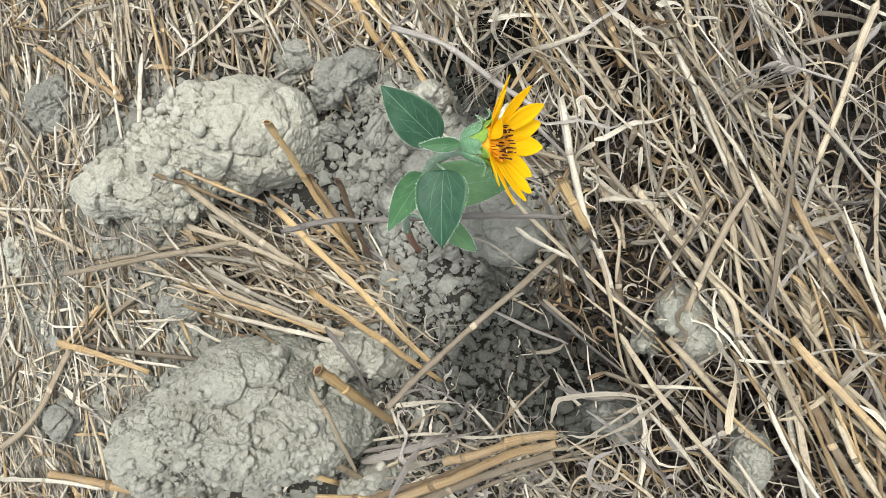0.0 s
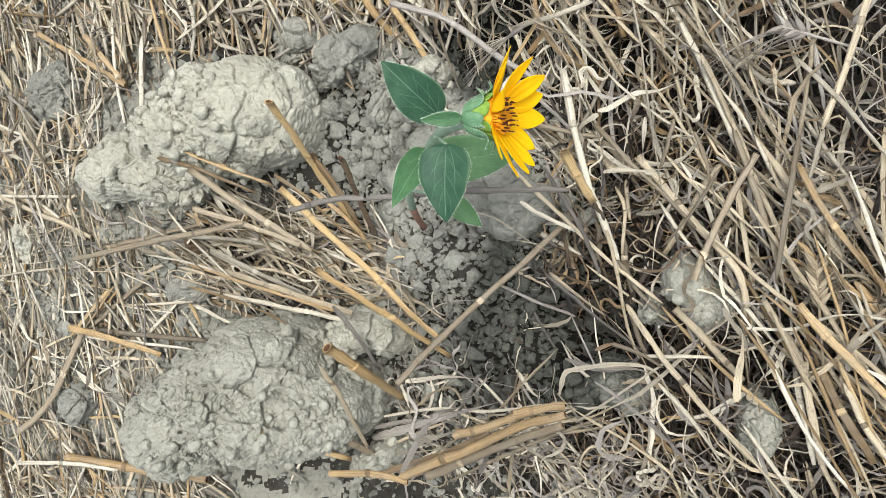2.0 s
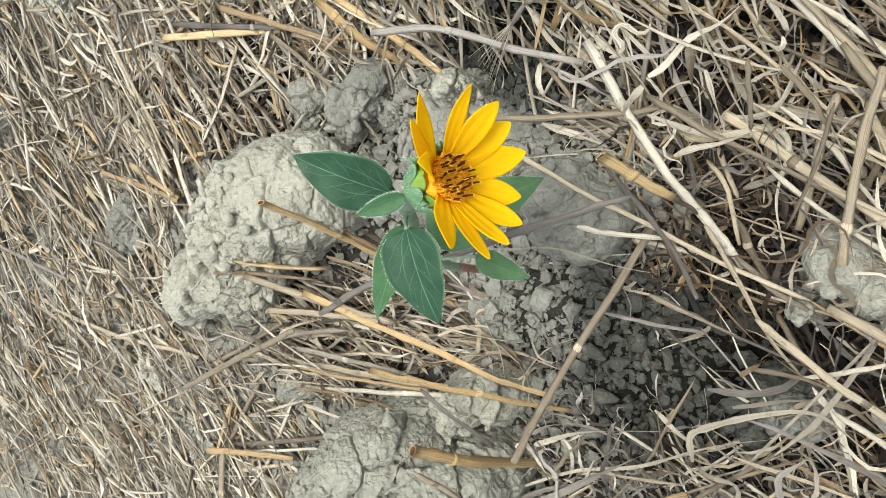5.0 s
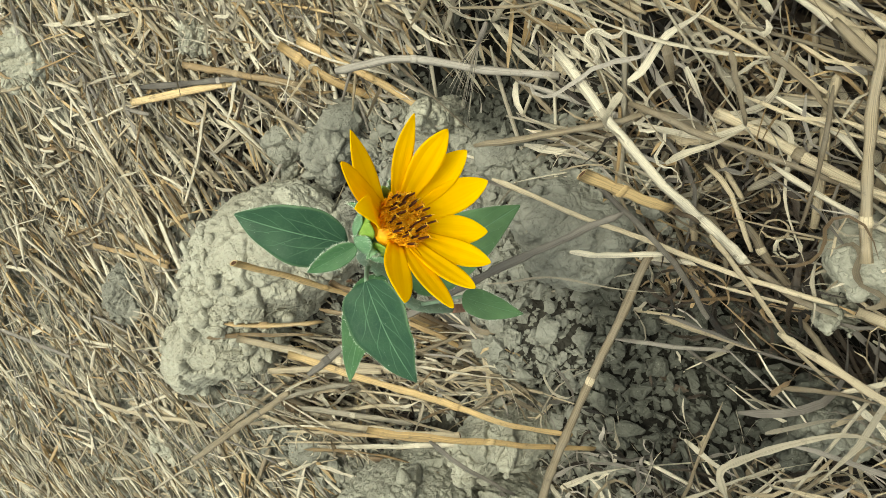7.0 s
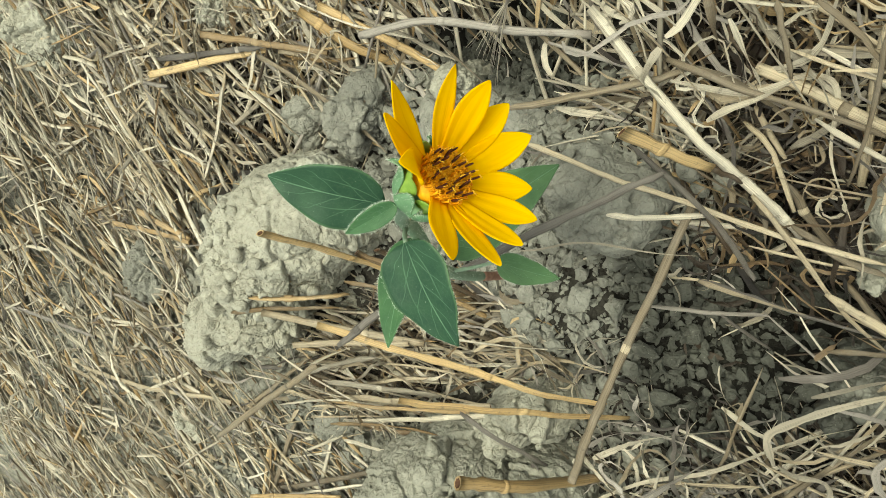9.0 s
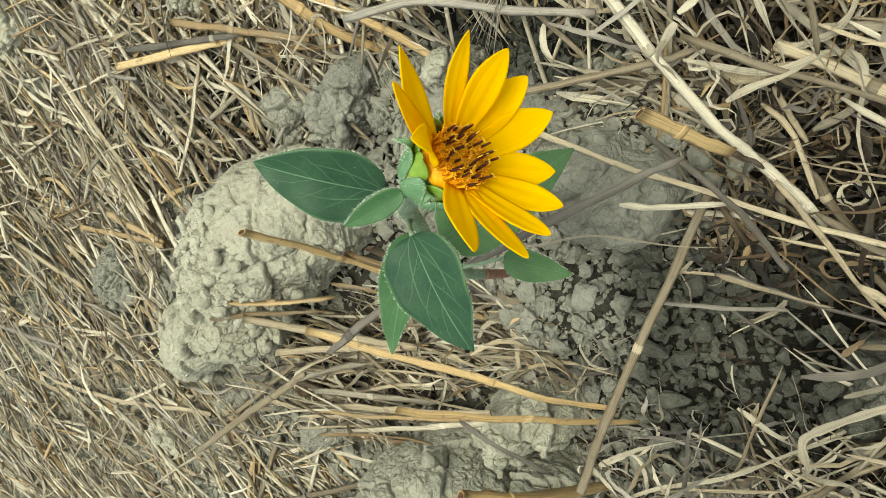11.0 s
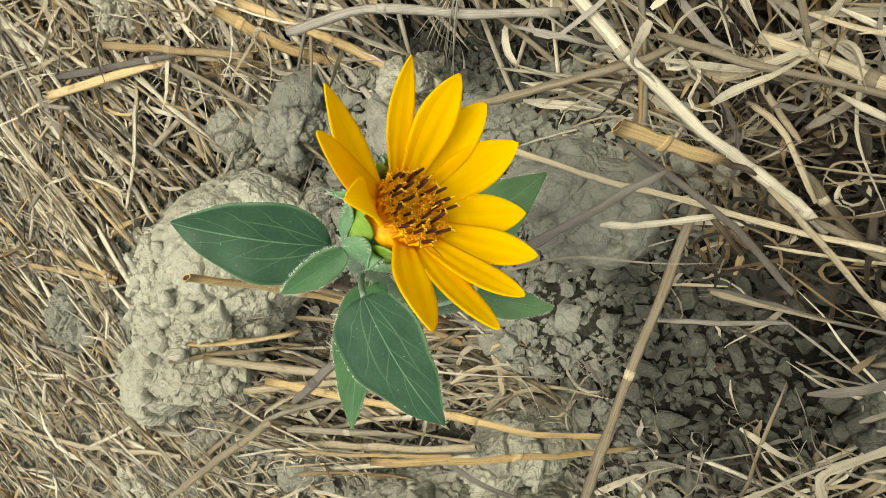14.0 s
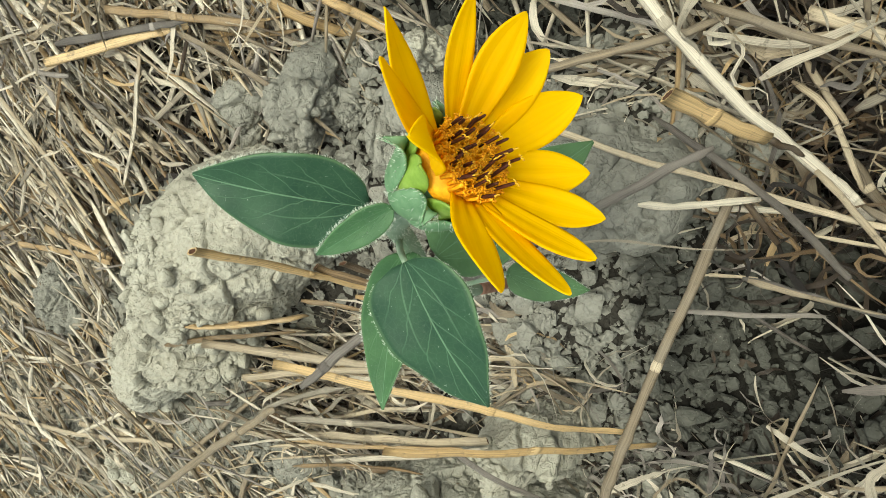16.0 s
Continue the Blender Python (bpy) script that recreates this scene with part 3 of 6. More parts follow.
clod([(-0.050, 0.004, 0.0300, 0.0230, -2, 0.044), (-0.057, 0.024, 0.0230, 0.0170, -3, 0.042)], 23, "grey smooth-faced clod of cracked soil", SOIL, 0.45, 220, 110, crumbs=150)
clod([(0.057, -0.048, 0.0150, 0.0170, 20, 0.043), (0.066, -0.063, 0.0180, 0.0140, 30, 0.040)], 27, "grey clod half buried under straw", GREY_CLAY, 0.42, 200, 90, crumbs=120)
clod([(0.035, -0.065, 0.0080, 0.0080, 0, 0.038), (0.041, -0.071, 0.0060, 0.0050, 30, 0.034)], 29, "small pale lump of dry earth under straw", GREY_CLAY, 0.8, 110, 50, crumbs=100)
clod([(0.094, -0.134, 0.0150, 0.0210, 4, 0.046)], 31, "pale rounded clod between straw and a dark hollow", GREY_CLAY, 0.5, 180, 80, crumbs=200)
clod([(0.007, -0.111, 0.0180, 0.0130, 3, 0.030), (0.023, -0.119, 0.0150, 0.0110, 30, 0.028), (-0.007, -0.123, 0.0120, 0.0100, 0, 0.026)], 33, "grey crumbly clod under loose dry leaves", SOIL, 0.8, 140, 60, crumbs=500)
clod([(-0.415, -0.134, 0.0200, 0.0210, 6, 0.050)], 35, "small grey clod on bare soil", SOIL, 1.0, 130, 60)
clod([(-0.417, 0.115, 0.0230, 0.0240, -5, 0.030)], 37, "small grey clod among chopped straw", SOIL, 1.0, 120, 50)
clod([(-0.301, -0.045, 0.0210, 0.0120, 0, 0.034)], 39, "little grey clod under leaning stalks", SOIL, 1.0, 100, 40)
clod([(-0.364, 0.002, 0.0220, 0.0110, -3, 0.034)], 41, "little grey lump of earth on bare soil", SOIL, 1.0, 100, 40)
clod([(-0.151, -0.163, 0.0160, 0.0110, 4, 0.060)], 43, "small pale lump beside the thick stubble", around=100, rings=40)
clod([(-0.360, 0.295, 0.0420, 0.0280, -32, 0.044)], 45, "pale flat clod at the edge of the stubble", around=160, rings=70)
clod([(-0.207, 0.213, 0.0190, 0.0160, -31, 0.032)], 47, "pale grey clod behind the leaning stubble", around=140, rings=60)
for k, (x, y, rx, ry, turn, top) in enumerate(((-0.112, 0.078, 0.0150, 0.0200, -12, 0.026), (-0.139, 0.076, 0.0075, 0.0150, -20, 0.018), (-0.127, 0.050, 0.0075, 0.0130, 8, 0.020),
                                              (-0.106, 0.048, 0.0120, 0.0110, 30, 0.021), (-0.146, 0.052, 0.0100, 0.0070, 15, 0.014), (-0.150, 0.034, 0.0080, 0.0090, 0, 0.014),
                                              (-0.176, 0.080, 0.0130, 0.0090, -8, 0.018), (-0.128, 0.026, 0.0130, 0.0100, -30, 0.018), (-0.134, 0.004, 0.0120, 0.0090, 20, 0.016),
                                              (-0.078, 0.060, 0.0120, 0.0150, 5, 0.012), (-0.146, 0.096, 0.0070, 0.0100, 25, 0.016))):
    clod([(x, y, rx, ry, turn, top), (x + rx * 0.4, y - ry * 0.35, rx * 0.6, ry * 0.55, turn, top - 0.003)], 60 + k, "broken grey lump of dry earth near the sunflower stem", SOIL, 0.6, 110, 50, crumbs=250)
clod([(-0.447, 0.001, 0.0150, 0.0180, -16, 0.040)], 49, "small pale clod in chopped straw", around=100, rings=40)


# ---- loose crumbs ----
dice = random.Random(4)


def lump_shape(seed):
    """A blocky crumb of dried soil with blunt edges and a worn top, about 1 in radius."""
    bm = crumb_shape(seed + 300, 11)
    bmesh.ops.subdivide_edges(bm, edges=list(bm.edges), cuts=1, use_grid_fill=True, smooth=0.06)
    bmesh.ops.triangulate(bm, faces=list(bm.faces))
    r = np.random.RandomState(seed)
    bm.verts.index_update()
    verts = np.array([v.co for v in bm.verts]) * (1.0, 0.95, 0.9)
    verts[:, 2] = np.where(verts[:, 2] > 0.42, 0.42 + (verts[:, 2] - 0.42) * 0.25, verts[:, 2])
    verts += r.normal(0, 0.05, verts.shape)
    faces = [tuple(v.index for v in f.verts) for f in bm.faces]
    bm.free()
    return verts, faces


LUMPS = [lump_shape(k) for k in range(16)]
LUMP_MESHES = [mesh_from("soil_crumb", v, f, SOIL, smooth=False) for v, f in LUMPS]
taken = {}
crumb_heap = Heap()
laid_things = 0


def crumb(x, y, size):
    """Lays a crumb unless it would run into another one. The first ones are things of their own, the rest one heap."""
    global laid_things
    i, j = int(x // 0.02), int(y // 0.02)
    for a in (-1, 0, 1):
        for b in (-1, 0, 1):
            if any((x - u) ** 2 + (y - v) ** 2 < (0.74 * (size + w)) ** 2 for u, v, w in taken.get((i + a, j + b), ())):
                return False
    taken.setdefault((i, j), []).append((x, y, size))
    at = np.array([[x, y, 0.0]])
    z = float(ground_height(at[:, 0], at[:, 1])[0]) + float(layered(at * 16.0, 4, 5)[0]) * 0.006 + 0.0010 + size * dice.uniform(0.30, 0.75)
    if x > 0.0:
        z -= 0.042 / (1.0 + math.exp(-(x - 0.01) * 70.0))
    k = dice.randrange(16)
    place = pose(x, y, z, dice.gauss(0, 9), dice.gauss(0, 9), dice.uniform(0, 360)) @ Matrix.Diagonal((size, size, size * 0.85, 1))
    if laid_things < 300:
        laid_things += 1
        ob = new("soil_crumb", LUMP_MESHES[k])
        ob.matrix_world = place
        tagged(ob, "blocky grey crumb of dried soil on bare ground" if size > 0.004 else "small grey crumb of dry soil", "soil crumb", "loose soil crumbs")
    else:
        m = np.array(place)
        verts, faces = LUMPS[k]
        crumb_heap.add(verts @ m[:3, :3].T + m[:3, 3], faces, verts[:, :2])
    return True


for size_from, size_to, tries, wide in ((0.0090, 0.0058, 500, 1.0), (0.0060, 0.0038, 1500, 1.0), (0.0040, 0.0024, 5000, 1.1), (0.0026, 0.0015, 9000, 1.15)):
    for _ in range(tries):
        a, r = dice.uniform(0, 6.283), dice.random() ** 0.6 * wide
        spot = dice.random()
        if spot < 0.62:
            x, y = -0.066 + math.cos(a) * r * 0.085, -0.055 + math.sin(a) * r * 0.090
        elif spot < 0.85:
            x, y = -0.125 + math.cos(a) * r * 0.055, 0.045 + math.sin(a) * r * 0.065
        else:
            x, y = -0.330 + math.cos(a) * r * 0.090, -0.062 + math.sin(a) * r * 0.040
        crumb(x, y, dice.uniform(size_to, size_from))
tagged(new("soil_crumbs", crumb_heap.mesh("soil_crumbs", SOIL, False)), "packed grey crumbs of dried soil with dark gaps", "soil", kind="stuff")

grit = Heap()
grit_kinds = []
for k in range(8):
    bm = crumb_shape(40 + k, 11)
    grit_kinds.append((np.array([v.co for v in bm.verts]), [tuple(v.index for v in f.verts) for f in bm.faces]))
    bm.free()
unit, unit_faces = grit_kinds[0]
spots = np.array([(dice.gauss(-0.085, 0.060), dice.gauss(-0.03, 0.09)) for _ in range(4500)] + [(dice.gauss(-0.100, 0.030), dice.gauss(0.050, 0.034)) for _ in range(3200)] + [(dice.uniform(-0.75, -0.02), dice.uniform(-0.24, 0.42)) for _ in range(14000)])
levels = ground_height(spots[:, 0], spots[:, 1]) + ground_detail(spots[:, 0], spots[:, 1])
for (x, y), z in zip(spots, levels):
    shape, shape_faces = dice.choice(grit_kinds)
    size = 0.0009 + 0.0046 * dice.random() ** 2.4
    turned = np.array(Euler((dice.uniform(0, 6), dice.uniform(0, 6), dice.uniform(0, 6))).to_matrix())
    grit.add(shape * size @ turned.T + (x, y, z + size * 0.4), shape_faces, shape[:, :2])
tagged(new("soil_grit", grit.mesh("soil_grit", SOIL, False)), "fine loose crumbs and grit of grey soil", "soil", kind="stuff")


# ---- straw ----
STRAW_WORDS = {"gold": "golden-brown", "tan": "tan", "pale": "pale bleached", "grey": "weathered grey", "brown": "dark brown", "shaded_rot": "rotting, gap-shaded", "amber": "golden"}
LITTER_TONES = ("gold", "tan", "pale", "grey", "shaded_rot", "brown")
straw_dice = random.Random(9)


def stalk(tone, width, *points):
    """A hollow cereal stalk of that width in millimetres through the points, with joints."""
    length = sum(math.dist(a, b) for a, b in zip(points, points[1:]))
    count = max(10, int(length / 0.006))
    path = curve_through(points, count)
    rng = np.random.RandomState(straw_dice.randrange(99999))
    bend = np.cumsum(rng.normal(0, 1, (count, 3)), 0) * 0.00026
    path = path + bend - np.linspace(0, 1, count)[:, None] * bend[-1]
    half = np.full(count, width * (0.00046 if width > 6.5 else 0.00042)) * (1 + 0.08 * rng.normal(0, 1, count)) * np.linspace(1.08, 0.90, count)
    if width <= 4.6:
        half[[0, -1]] *= rng.uniform(0.2, 0.7, 2)
    joints = [int(j * (count - 1)) for j in np.arange(rng.uniform(0.2, 0.7), 0.95, 0.085 / max(length, 0.04))]
    for k in joints:
        half[k] *= 1.05
    squash = rng.uniform(0.6, 0.9) if width > 6.5 else rng.uniform(0.25, 0.7)
    verts, faces, uvs, hollow = sweep(path, half, squash, 16, 0.0 if width > 3.8 else rng.normal(0, 0.7), 0.0, width > 4.6, 0.14)
    me = mesh_from("straw_stalk", verts, faces, STRAW[tone], uvs, True, hollow, HOLLOW)
    ob = new("straw_stalk", me)
    for k in joints if width > 3.8 else ():
        lo, hi = max(0, k - 1), min(count - 1, k + 1)
        band = np.array([path[k] * 0.72 + path[lo] * 0.28, path[k] * 0.9 + path[lo] * 0.1, path[k], path[k] * 0.9 + path[hi] * 0.1, path[k] * 0.72 + path[hi] * 0.28])
        verts, faces, uvs, _ = sweep(band, half[k] * np.array([0.97, 1.03, 1.06, 1.03, 0.97]), squash, 14)
        under("joint", mesh_from("joint", verts, faces, STRAW[tone], uvs), ob)
    cut = "thick cut stubble stalk" if width > 6.5 else "dry cereal straw stalk"
    return tagged(ob, STRAW_WORDS[tone] + " " + cut + " lying over the soil", "straw", "straw stalks")


def blade(tone, width, *points):
    """A dry curled leaf of straw along the points."""
    length = sum(math.dist(a, b) for a, b in zip(points, points[1:]))
    count = max(12, int(length / 0.004))
    path = curve_through(points, count)
    rng = np.random.RandomState(straw_dice.randrange(99999))
    s = np.linspace(0, 1, count)
    half = width * 0.00045 * np.clip(np.minimum(s * 6 + 0.5, (1 - s) * 2 + 0.1), 0, 1) * (1 + 0.1 * rng.normal(0, 1, count))
    wave = np.sin(s * rng.uniform(5, 11) + rng.uniform(0, 6))[:, None] * (0.0012, 0.0012, 0.0018)
    verts, faces, uvs, _ = sweep(path + wave, half, 0.07, 8, rng.uniform(-3.2, 3.2), rng.uniform(-0.5, 0.5))
    me = mesh_from("dry_leaf", verts, faces, STRAW[tone], uvs, False)
    return tagged(new("dry_leaf", me), STRAW_WORDS[tone] + " curled dry cereal leaf on the straw", "dry leaf", "dry leaves")


stalk("gold", 5.8, (-0.3687, 0.1531, 0.0248), (-0.3547, 0.1333, 0.0223), (-0.3416, 0.1139, 0.0189))
stalk("tan", 4.4, (-0.3616, 0.1938, 0.008), (-0.3316, 0.1161, 0.0214))
stalk("tan", 3.8, (-0.3419, 0.1883, 0.0207), (-0.3402, 0.1259, 0.0167))
stalk("pale", 3.3, (-0.3249, 0.1864, 0.0193), (-0.3249, 0.1367, 0.019))
stalk("tan", 5.1, (-0.3132, 0.1854, 0.0168), (-0.3194, 0.1125, 0.0249))
stalk("gold", 4.6, (-0.2969, 0.1695, 0.0239), (-0.2991, 0.13, 0.0178))
stalk("tan", 4.1, (-0.292, 0.182, 0.0193), (-0.278, 0.1352, 0.0234))
stalk("pale", 3.6, (-0.2773, 0.1794, 0.0224), (-0.2686, 0.15, 0.0244), (-0.277, 0.1233, 0.0211))
stalk("tan", 4.0, (-0.2722, 0.1801, 0.0163), (-0.2659, 0.1262, 0.0211))
stalk("gold", 4.3, (-0.3426, 0.182, 0.012), (-0.3187, 0.1492, 0.0145))
stalk("tan", 5.4, (-0.3689, 0.1933, 0.0147), (-0.3345, 0.129, 0.0209))
stalk("grey", 4.1, (-0.4003, 0.1973, 0.0057), (-0.3598, 0.1499, 0.0117))
blade("tan", 5.6, (-0.3097, 0.1599, 0.0189), (-0.3152, 0.1391, 0.0238), (-0.3233, 0.119, 0.0257))
stalk("tan", 4.9, (-0.435, 0.1799, 0.0028), (-0.4515, 0.1379, 0.0061))
stalk("tan", 4.4, (-0.455, 0.2065, 0.0066), (-0.4657, 0.1647, 0.0055))
stalk("tan", 4.5, (-0.4111, 0.0657, 0.026), (-0.3996, 0.1014, 0.0194))
stalk("tan", 4.5, (-0.3976, 0.0649, 0.0252), (-0.3891, 0.093, 0.0222))
stalk("pale", 3.9, (-0.3869, 0.0643, 0.0275), (-0.372, 0.0895, 0.0229))
stalk("pale", 2.6, (-0.4327, 0.1264, 0.0116), (-0.413, 0.0702, 0.0291))
stalk("pale", 2.4, (-0.366, 0.0883, 0.0345), (-0.3582, 0.1054, 0.0251))
stalk("pale", 2.6, (-0.2241, 0.171, 0.028), (-0.2541, 0.1525, 0.0273), (-0.2861, 0.1378, 0.0254))
stalk("pale", 3.4, (-0.2436, 0.1522, 0.0222), (-0.2133, 0.1531, 0.0189), (-0.1814, 0.1509, 0.0164))
blade("pale", 3.5, (-0.251, 0.1719, 0.0228), (-0.246, 0.1564, 0.0184), (-0.2355, 0.1359, 0.0156))
stalk("tan", 5.1, (-0.4633, 0.0424, 0.0297), (-0.4204, 0.0219, 0.0327), (-0.3846, -0.0013, 0.0312))
stalk("pale", 2.4, (-0.3919, 0.0277, 0.0363), (-0.3823, 0.008, 0.039), (-0.384, -0.0249, 0.0355))
stalk("tan", 3.7, (-0.3799, -0.0101, 0.0313), (-0.3232, -0.0024, 0.0334), (-0.2756, 0.0047, 0.0321))
blade("pale", 3.4, (-0.2899, -0.0073, 0.0322), (-0.2753, 0.0009, 0.036), (-0.2351, -0.0015, 0.0324), (-0.203, -0.0071, 0.0182))
stalk("gold", 4.4, (-0.2593, 0.0562, 0.063), (-0.2389, 0.0456, 0.06), (-0.2114, 0.0328, 0.05), (-0.2072, 0.0286, 0.04))
stalk("tan", 6.1, (-0.2595, 0.0448, 0.06), (-0.239, 0.0223, 0.044), (-0.211, -0.0008, 0.034), (-0.1914, -0.0179, 0.024))
stalk("pale", 4.5, (-0.263, -0.013, 0.0411), (-0.2279, -0.0324, 0.033), (-0.1941, -0.0486, 0.0307))
stalk("tan", 5.7, (-0.2898, -0.0243, 0.03), (-0.2492, -0.0319, 0.036), (-0.1901, -0.0481, 0.045), (-0.1527, -0.0583, 0.045))
stalk("pale", 5.5, (-0.3485, -0.032, 0.008), (-0.3113, -0.034, 0.014), (-0.2507, -0.0455, 0.022))
stalk("tan", 4.0, (-0.3228, -0.0068, 0.0314), (-0.2889, -0.0237, 0.0341))
stalk("tan", 4.9, (-0.2755, 0.0174, 0.04), (-0.2369, 0.004, 0.036), (-0.1965, -0.0132, 0.03))
blade("gold", 5.2, (-0.275, 0.0133, 0.0381), (-0.2773, 0.0005, 0.0303))
blade("brown", 7.9, (-0.2927, -0.0055, 0.0286), (-0.2804, -0.0203, 0.0287))
stalk("tan", 4.4, (-0.4164, -0.0863, 0.0318), (-0.3275, -0.0322, 0.0318))
stalk("gold", 2.9, (-0.3599, -0.0382, 0.0351), (-0.4018, -0.0774, 0.0337))
stalk("gold", 2.4, (-0.3595, -0.0428, 0.0331), (-0.3854, -0.0632, 0.0316))
stalk("amber", 6.2, (-0.3941, -0.0676, 0.0497), (-0.359, -0.0778, 0.0431), (-0.3239, -0.092, 0.0336))
stalk("tan", 4.7, (-0.3844, -0.0726, 0.0336), (-0.33, -0.077, 0.034), (-0.2842, -0.0824, 0.0277))
stalk("tan", 3.4, (-0.4029, -0.0951, 0.0318), (-0.3614, -0.0956, 0.0312), (-0.3291, -0.0961, 0.03))
stalk("tan", 6.3, (-0.3944, -0.0732, 0.0377), (-0.4363, -0.1308, 0.0399), (-0.4737, -0.1581, 0.042))
stalk("tan", 4.7, (-0.4455, -0.1519, 0.0339), (-0.4167, -0.1593, 0.0338), (-0.3818, -0.1798, 0.0335))
stalk("gold", 8.4, (-0.4194, -0.1743, 0.0439), (-0.3606, -0.1795, 0.0412), (-0.2976, -0.1898, 0.0294))
stalk("pale", 4.2, (-0.4693, -0.1805, 0.048), (-0.4131, -0.1761, 0.0498), (-0.3677, -0.1807, 0.0453))
stalk("tan", 4.8, (-0.4534, -0.1483, 0.0319), (-0.4244, -0.1762, 0.0339))
stalk("tan", 4.8, (-0.456, -0.0688, 0.0319), (-0.4535, -0.143, 0.0339))
stalk("tan", 4.2, (-0.439, -0.0687, 0.0309), (-0.4405, -0.1099, 0.0329))
stalk("tan", 4.4, (-0.4714, -0.0691, 0.032), (-0.4677, -0.1438, 0.034))
stalk("gold", 3.0, (-0.4022, -0.1437, 0.0338), (-0.3686, -0.1427, 0.0333))
stalk("amber", 5.9, (-0.2058, -0.1261, 0.09), (-0.1879, -0.1387, 0.074), (-0.1663, -0.1614, 0.04))
stalk("amber", 6.4, (-0.1467, 0.1724, 0.025), (-0.1351, 0.1405, 0.012), (-0.1202, 0.1116, -0.008))
stalk("amber", 5.5, (-0.1378, 0.1687, 0.02), (-0.1225, 0.1427, 0.012), (-0.1029, 0.1051, 0), (-0.1037, 0.0927, -0.008))
stalk("tan", 4.9, (-0.1791, 0.1673, 0.0182), (-0.1522, 0.1427, 0.0111))
stalk("grey", 4.8, (-0.1116, 0.1371, 0.038), (-0.0804, 0.1251, 0.032), (-0.0514, 0.101, 0.022), (-0.0204, 0.0772, 0.012))
stalk("tan", 3.4, (-0.0981, 0.1609, 0.03), (-0.0893, 0.1232, 0.018), (-0.0785, 0.0781, 0.005))
blade("pale", 3.4, (-0.044, 0.1443, 0.0258), (-0.0519, 0.1324, 0.0124), (-0.0417, 0.1189, -0.0007))
stalk("pale", 3.6, (-0.0422, 0.1181, 0.0002), (-0.0104, 0.1161, 0.0284), (0.0121, 0.1202, 0.0328))
blade("pale", 2.6, (-0.0443, 0.1181, -0.0033), (-0.0311, 0.0917, 0.0099), (-0.014, 0.0555, 0.0224))
stalk("tan", 3.2, (-0.0184, 0.1513, 0.0241), (-0.0037, 0.1258, 0.0258), (0.0108, 0.1081, 0.0264))
stalk("amber", 6.3, (-0.1561, 0.0752, 0.115), (-0.1634, 0.038, 0.055), (-0.1646, -0.0141, -0.004))
stalk("brown", 5.4, (-0.1606, 0.0468, 0.064), (-0.1575, 0.0169, 0.034), (-0.1622, -0.0176, -0.006))
stalk("brown", 5.2, (-0.1332, 0.0424, 0.08), (-0.1423, 0.0129, 0.04), (-0.1502, -0.0268, -0.006))
stalk("grey", 4.2, (-0.1543, 0.0138, 0.112), (-0.1277, 0.0182, 0.104), (-0.1093, 0.0176, 0.1))
stalk("grey", 3.8, (-0.1093, 0.0176, 0.1), (-0.0393, 0.0173, 0.08), (-0.001, 0.0143, 0.066))
stalk("tan", 4.9, (-0.1174, -0.1005, 0.062), (-0.076, -0.0624, 0.052), (-0.0112, -0.0074, 0.032))
stalk("pale", 3.0, (-0.0293, 0.0093, 0.067), (-0.0176, -0.0001, 0.058), (-0.0021, -0.0107, 0.046))
stalk("grey", 2.9, (0.0161, -0.0302, 0.084), (0.0034, -0.0101, 0.06), (-0.0223, 0.0273, 0.03))
stalk("amber", 5.1, (-0.1541, 0.027, 0.116), (-0.1295, -0.0111, 0.092), (-0.107, -0.0489, 0.066), (-0.0957, -0.0784, 0.036))
stalk("amber", 4.9, (-0.1393, -0.0201, 0.11), (-0.1183, -0.0478, 0.082), (-0.0926, -0.0915, 0.028))
stalk("amber", 6.3, (0.0008, 0.0357, 0.085), (0.0092, 0.0056, 0.048))
stalk("brown", 3.0, (0.0092, 0.0056, 0.048), (0.0136, -0.0056, 0.04))
stalk("amber", 6.9, (-0.1409, -0.0671, 0.104), (-0.1323, -0.0888, 0.078), (-0.133, -0.1238, 0.02))
stalk("tan", 4.4, (-0.1469, -0.0783, 0.104), (-0.1462, -0.1101, 0.08), (-0.1499, -0.15, 0.046))
stalk("tan", 6.0, (-0.1631, -0.143, 0.052), (-0.1492, -0.158, 0.04), (-0.1337, -0.1725, 0.03))
stalk("grey", 4.0, (-0.1576, -0.0503, 0.062), (-0.1408, -0.0691, 0.066), (-0.1333, -0.0942, 0.052))
blade("grey", 6.3, (-0.1578, -0.1538, 0.0214), (-0.1027, -0.133, 0.0303), (-0.0494, -0.1188, 0.0258))
blade("pale", 3.8, (-0.1299, -0.1116, 0.0206), (-0.0955, -0.1066, 0.0242), (-0.0393, -0.1146, 0.0209))
stalk("gold", 6.3, (-0.1026, -0.1447, 0.098), (-0.0603, -0.1227, 0.108), (-0.0275, -0.1053, 0.116), (0.0004, -0.0952, 0.122))
stalk("gold", 5.4, (-0.0574, -0.1067, 0.128), (-0.0404, -0.102, 0.128), (-0.0215, -0.0947, 0.126))
stalk("brown", 4.7, (-0.1277, -0.1515, 0.084), (-0.0775, -0.1296, 0.098), (-0.0451, -0.1136, 0.104))
stalk("gold", 5.5, (-0.0239, -0.0941, 0.13), (-0.0104, -0.0903, 0.13), (0.0018, -0.0888, 0.128))
stalk("gold", 5.5, (-0.1634, -0.1563, 0.076), (-0.1276, -0.1504, 0.084), (-0.1029, -0.1518, 0.09))
stalk("tan", 5.8, (-0.0893, -0.1463, 0.092), (-0.0456, -0.124, 0.104), (-0.0032, -0.1047, 0.112))
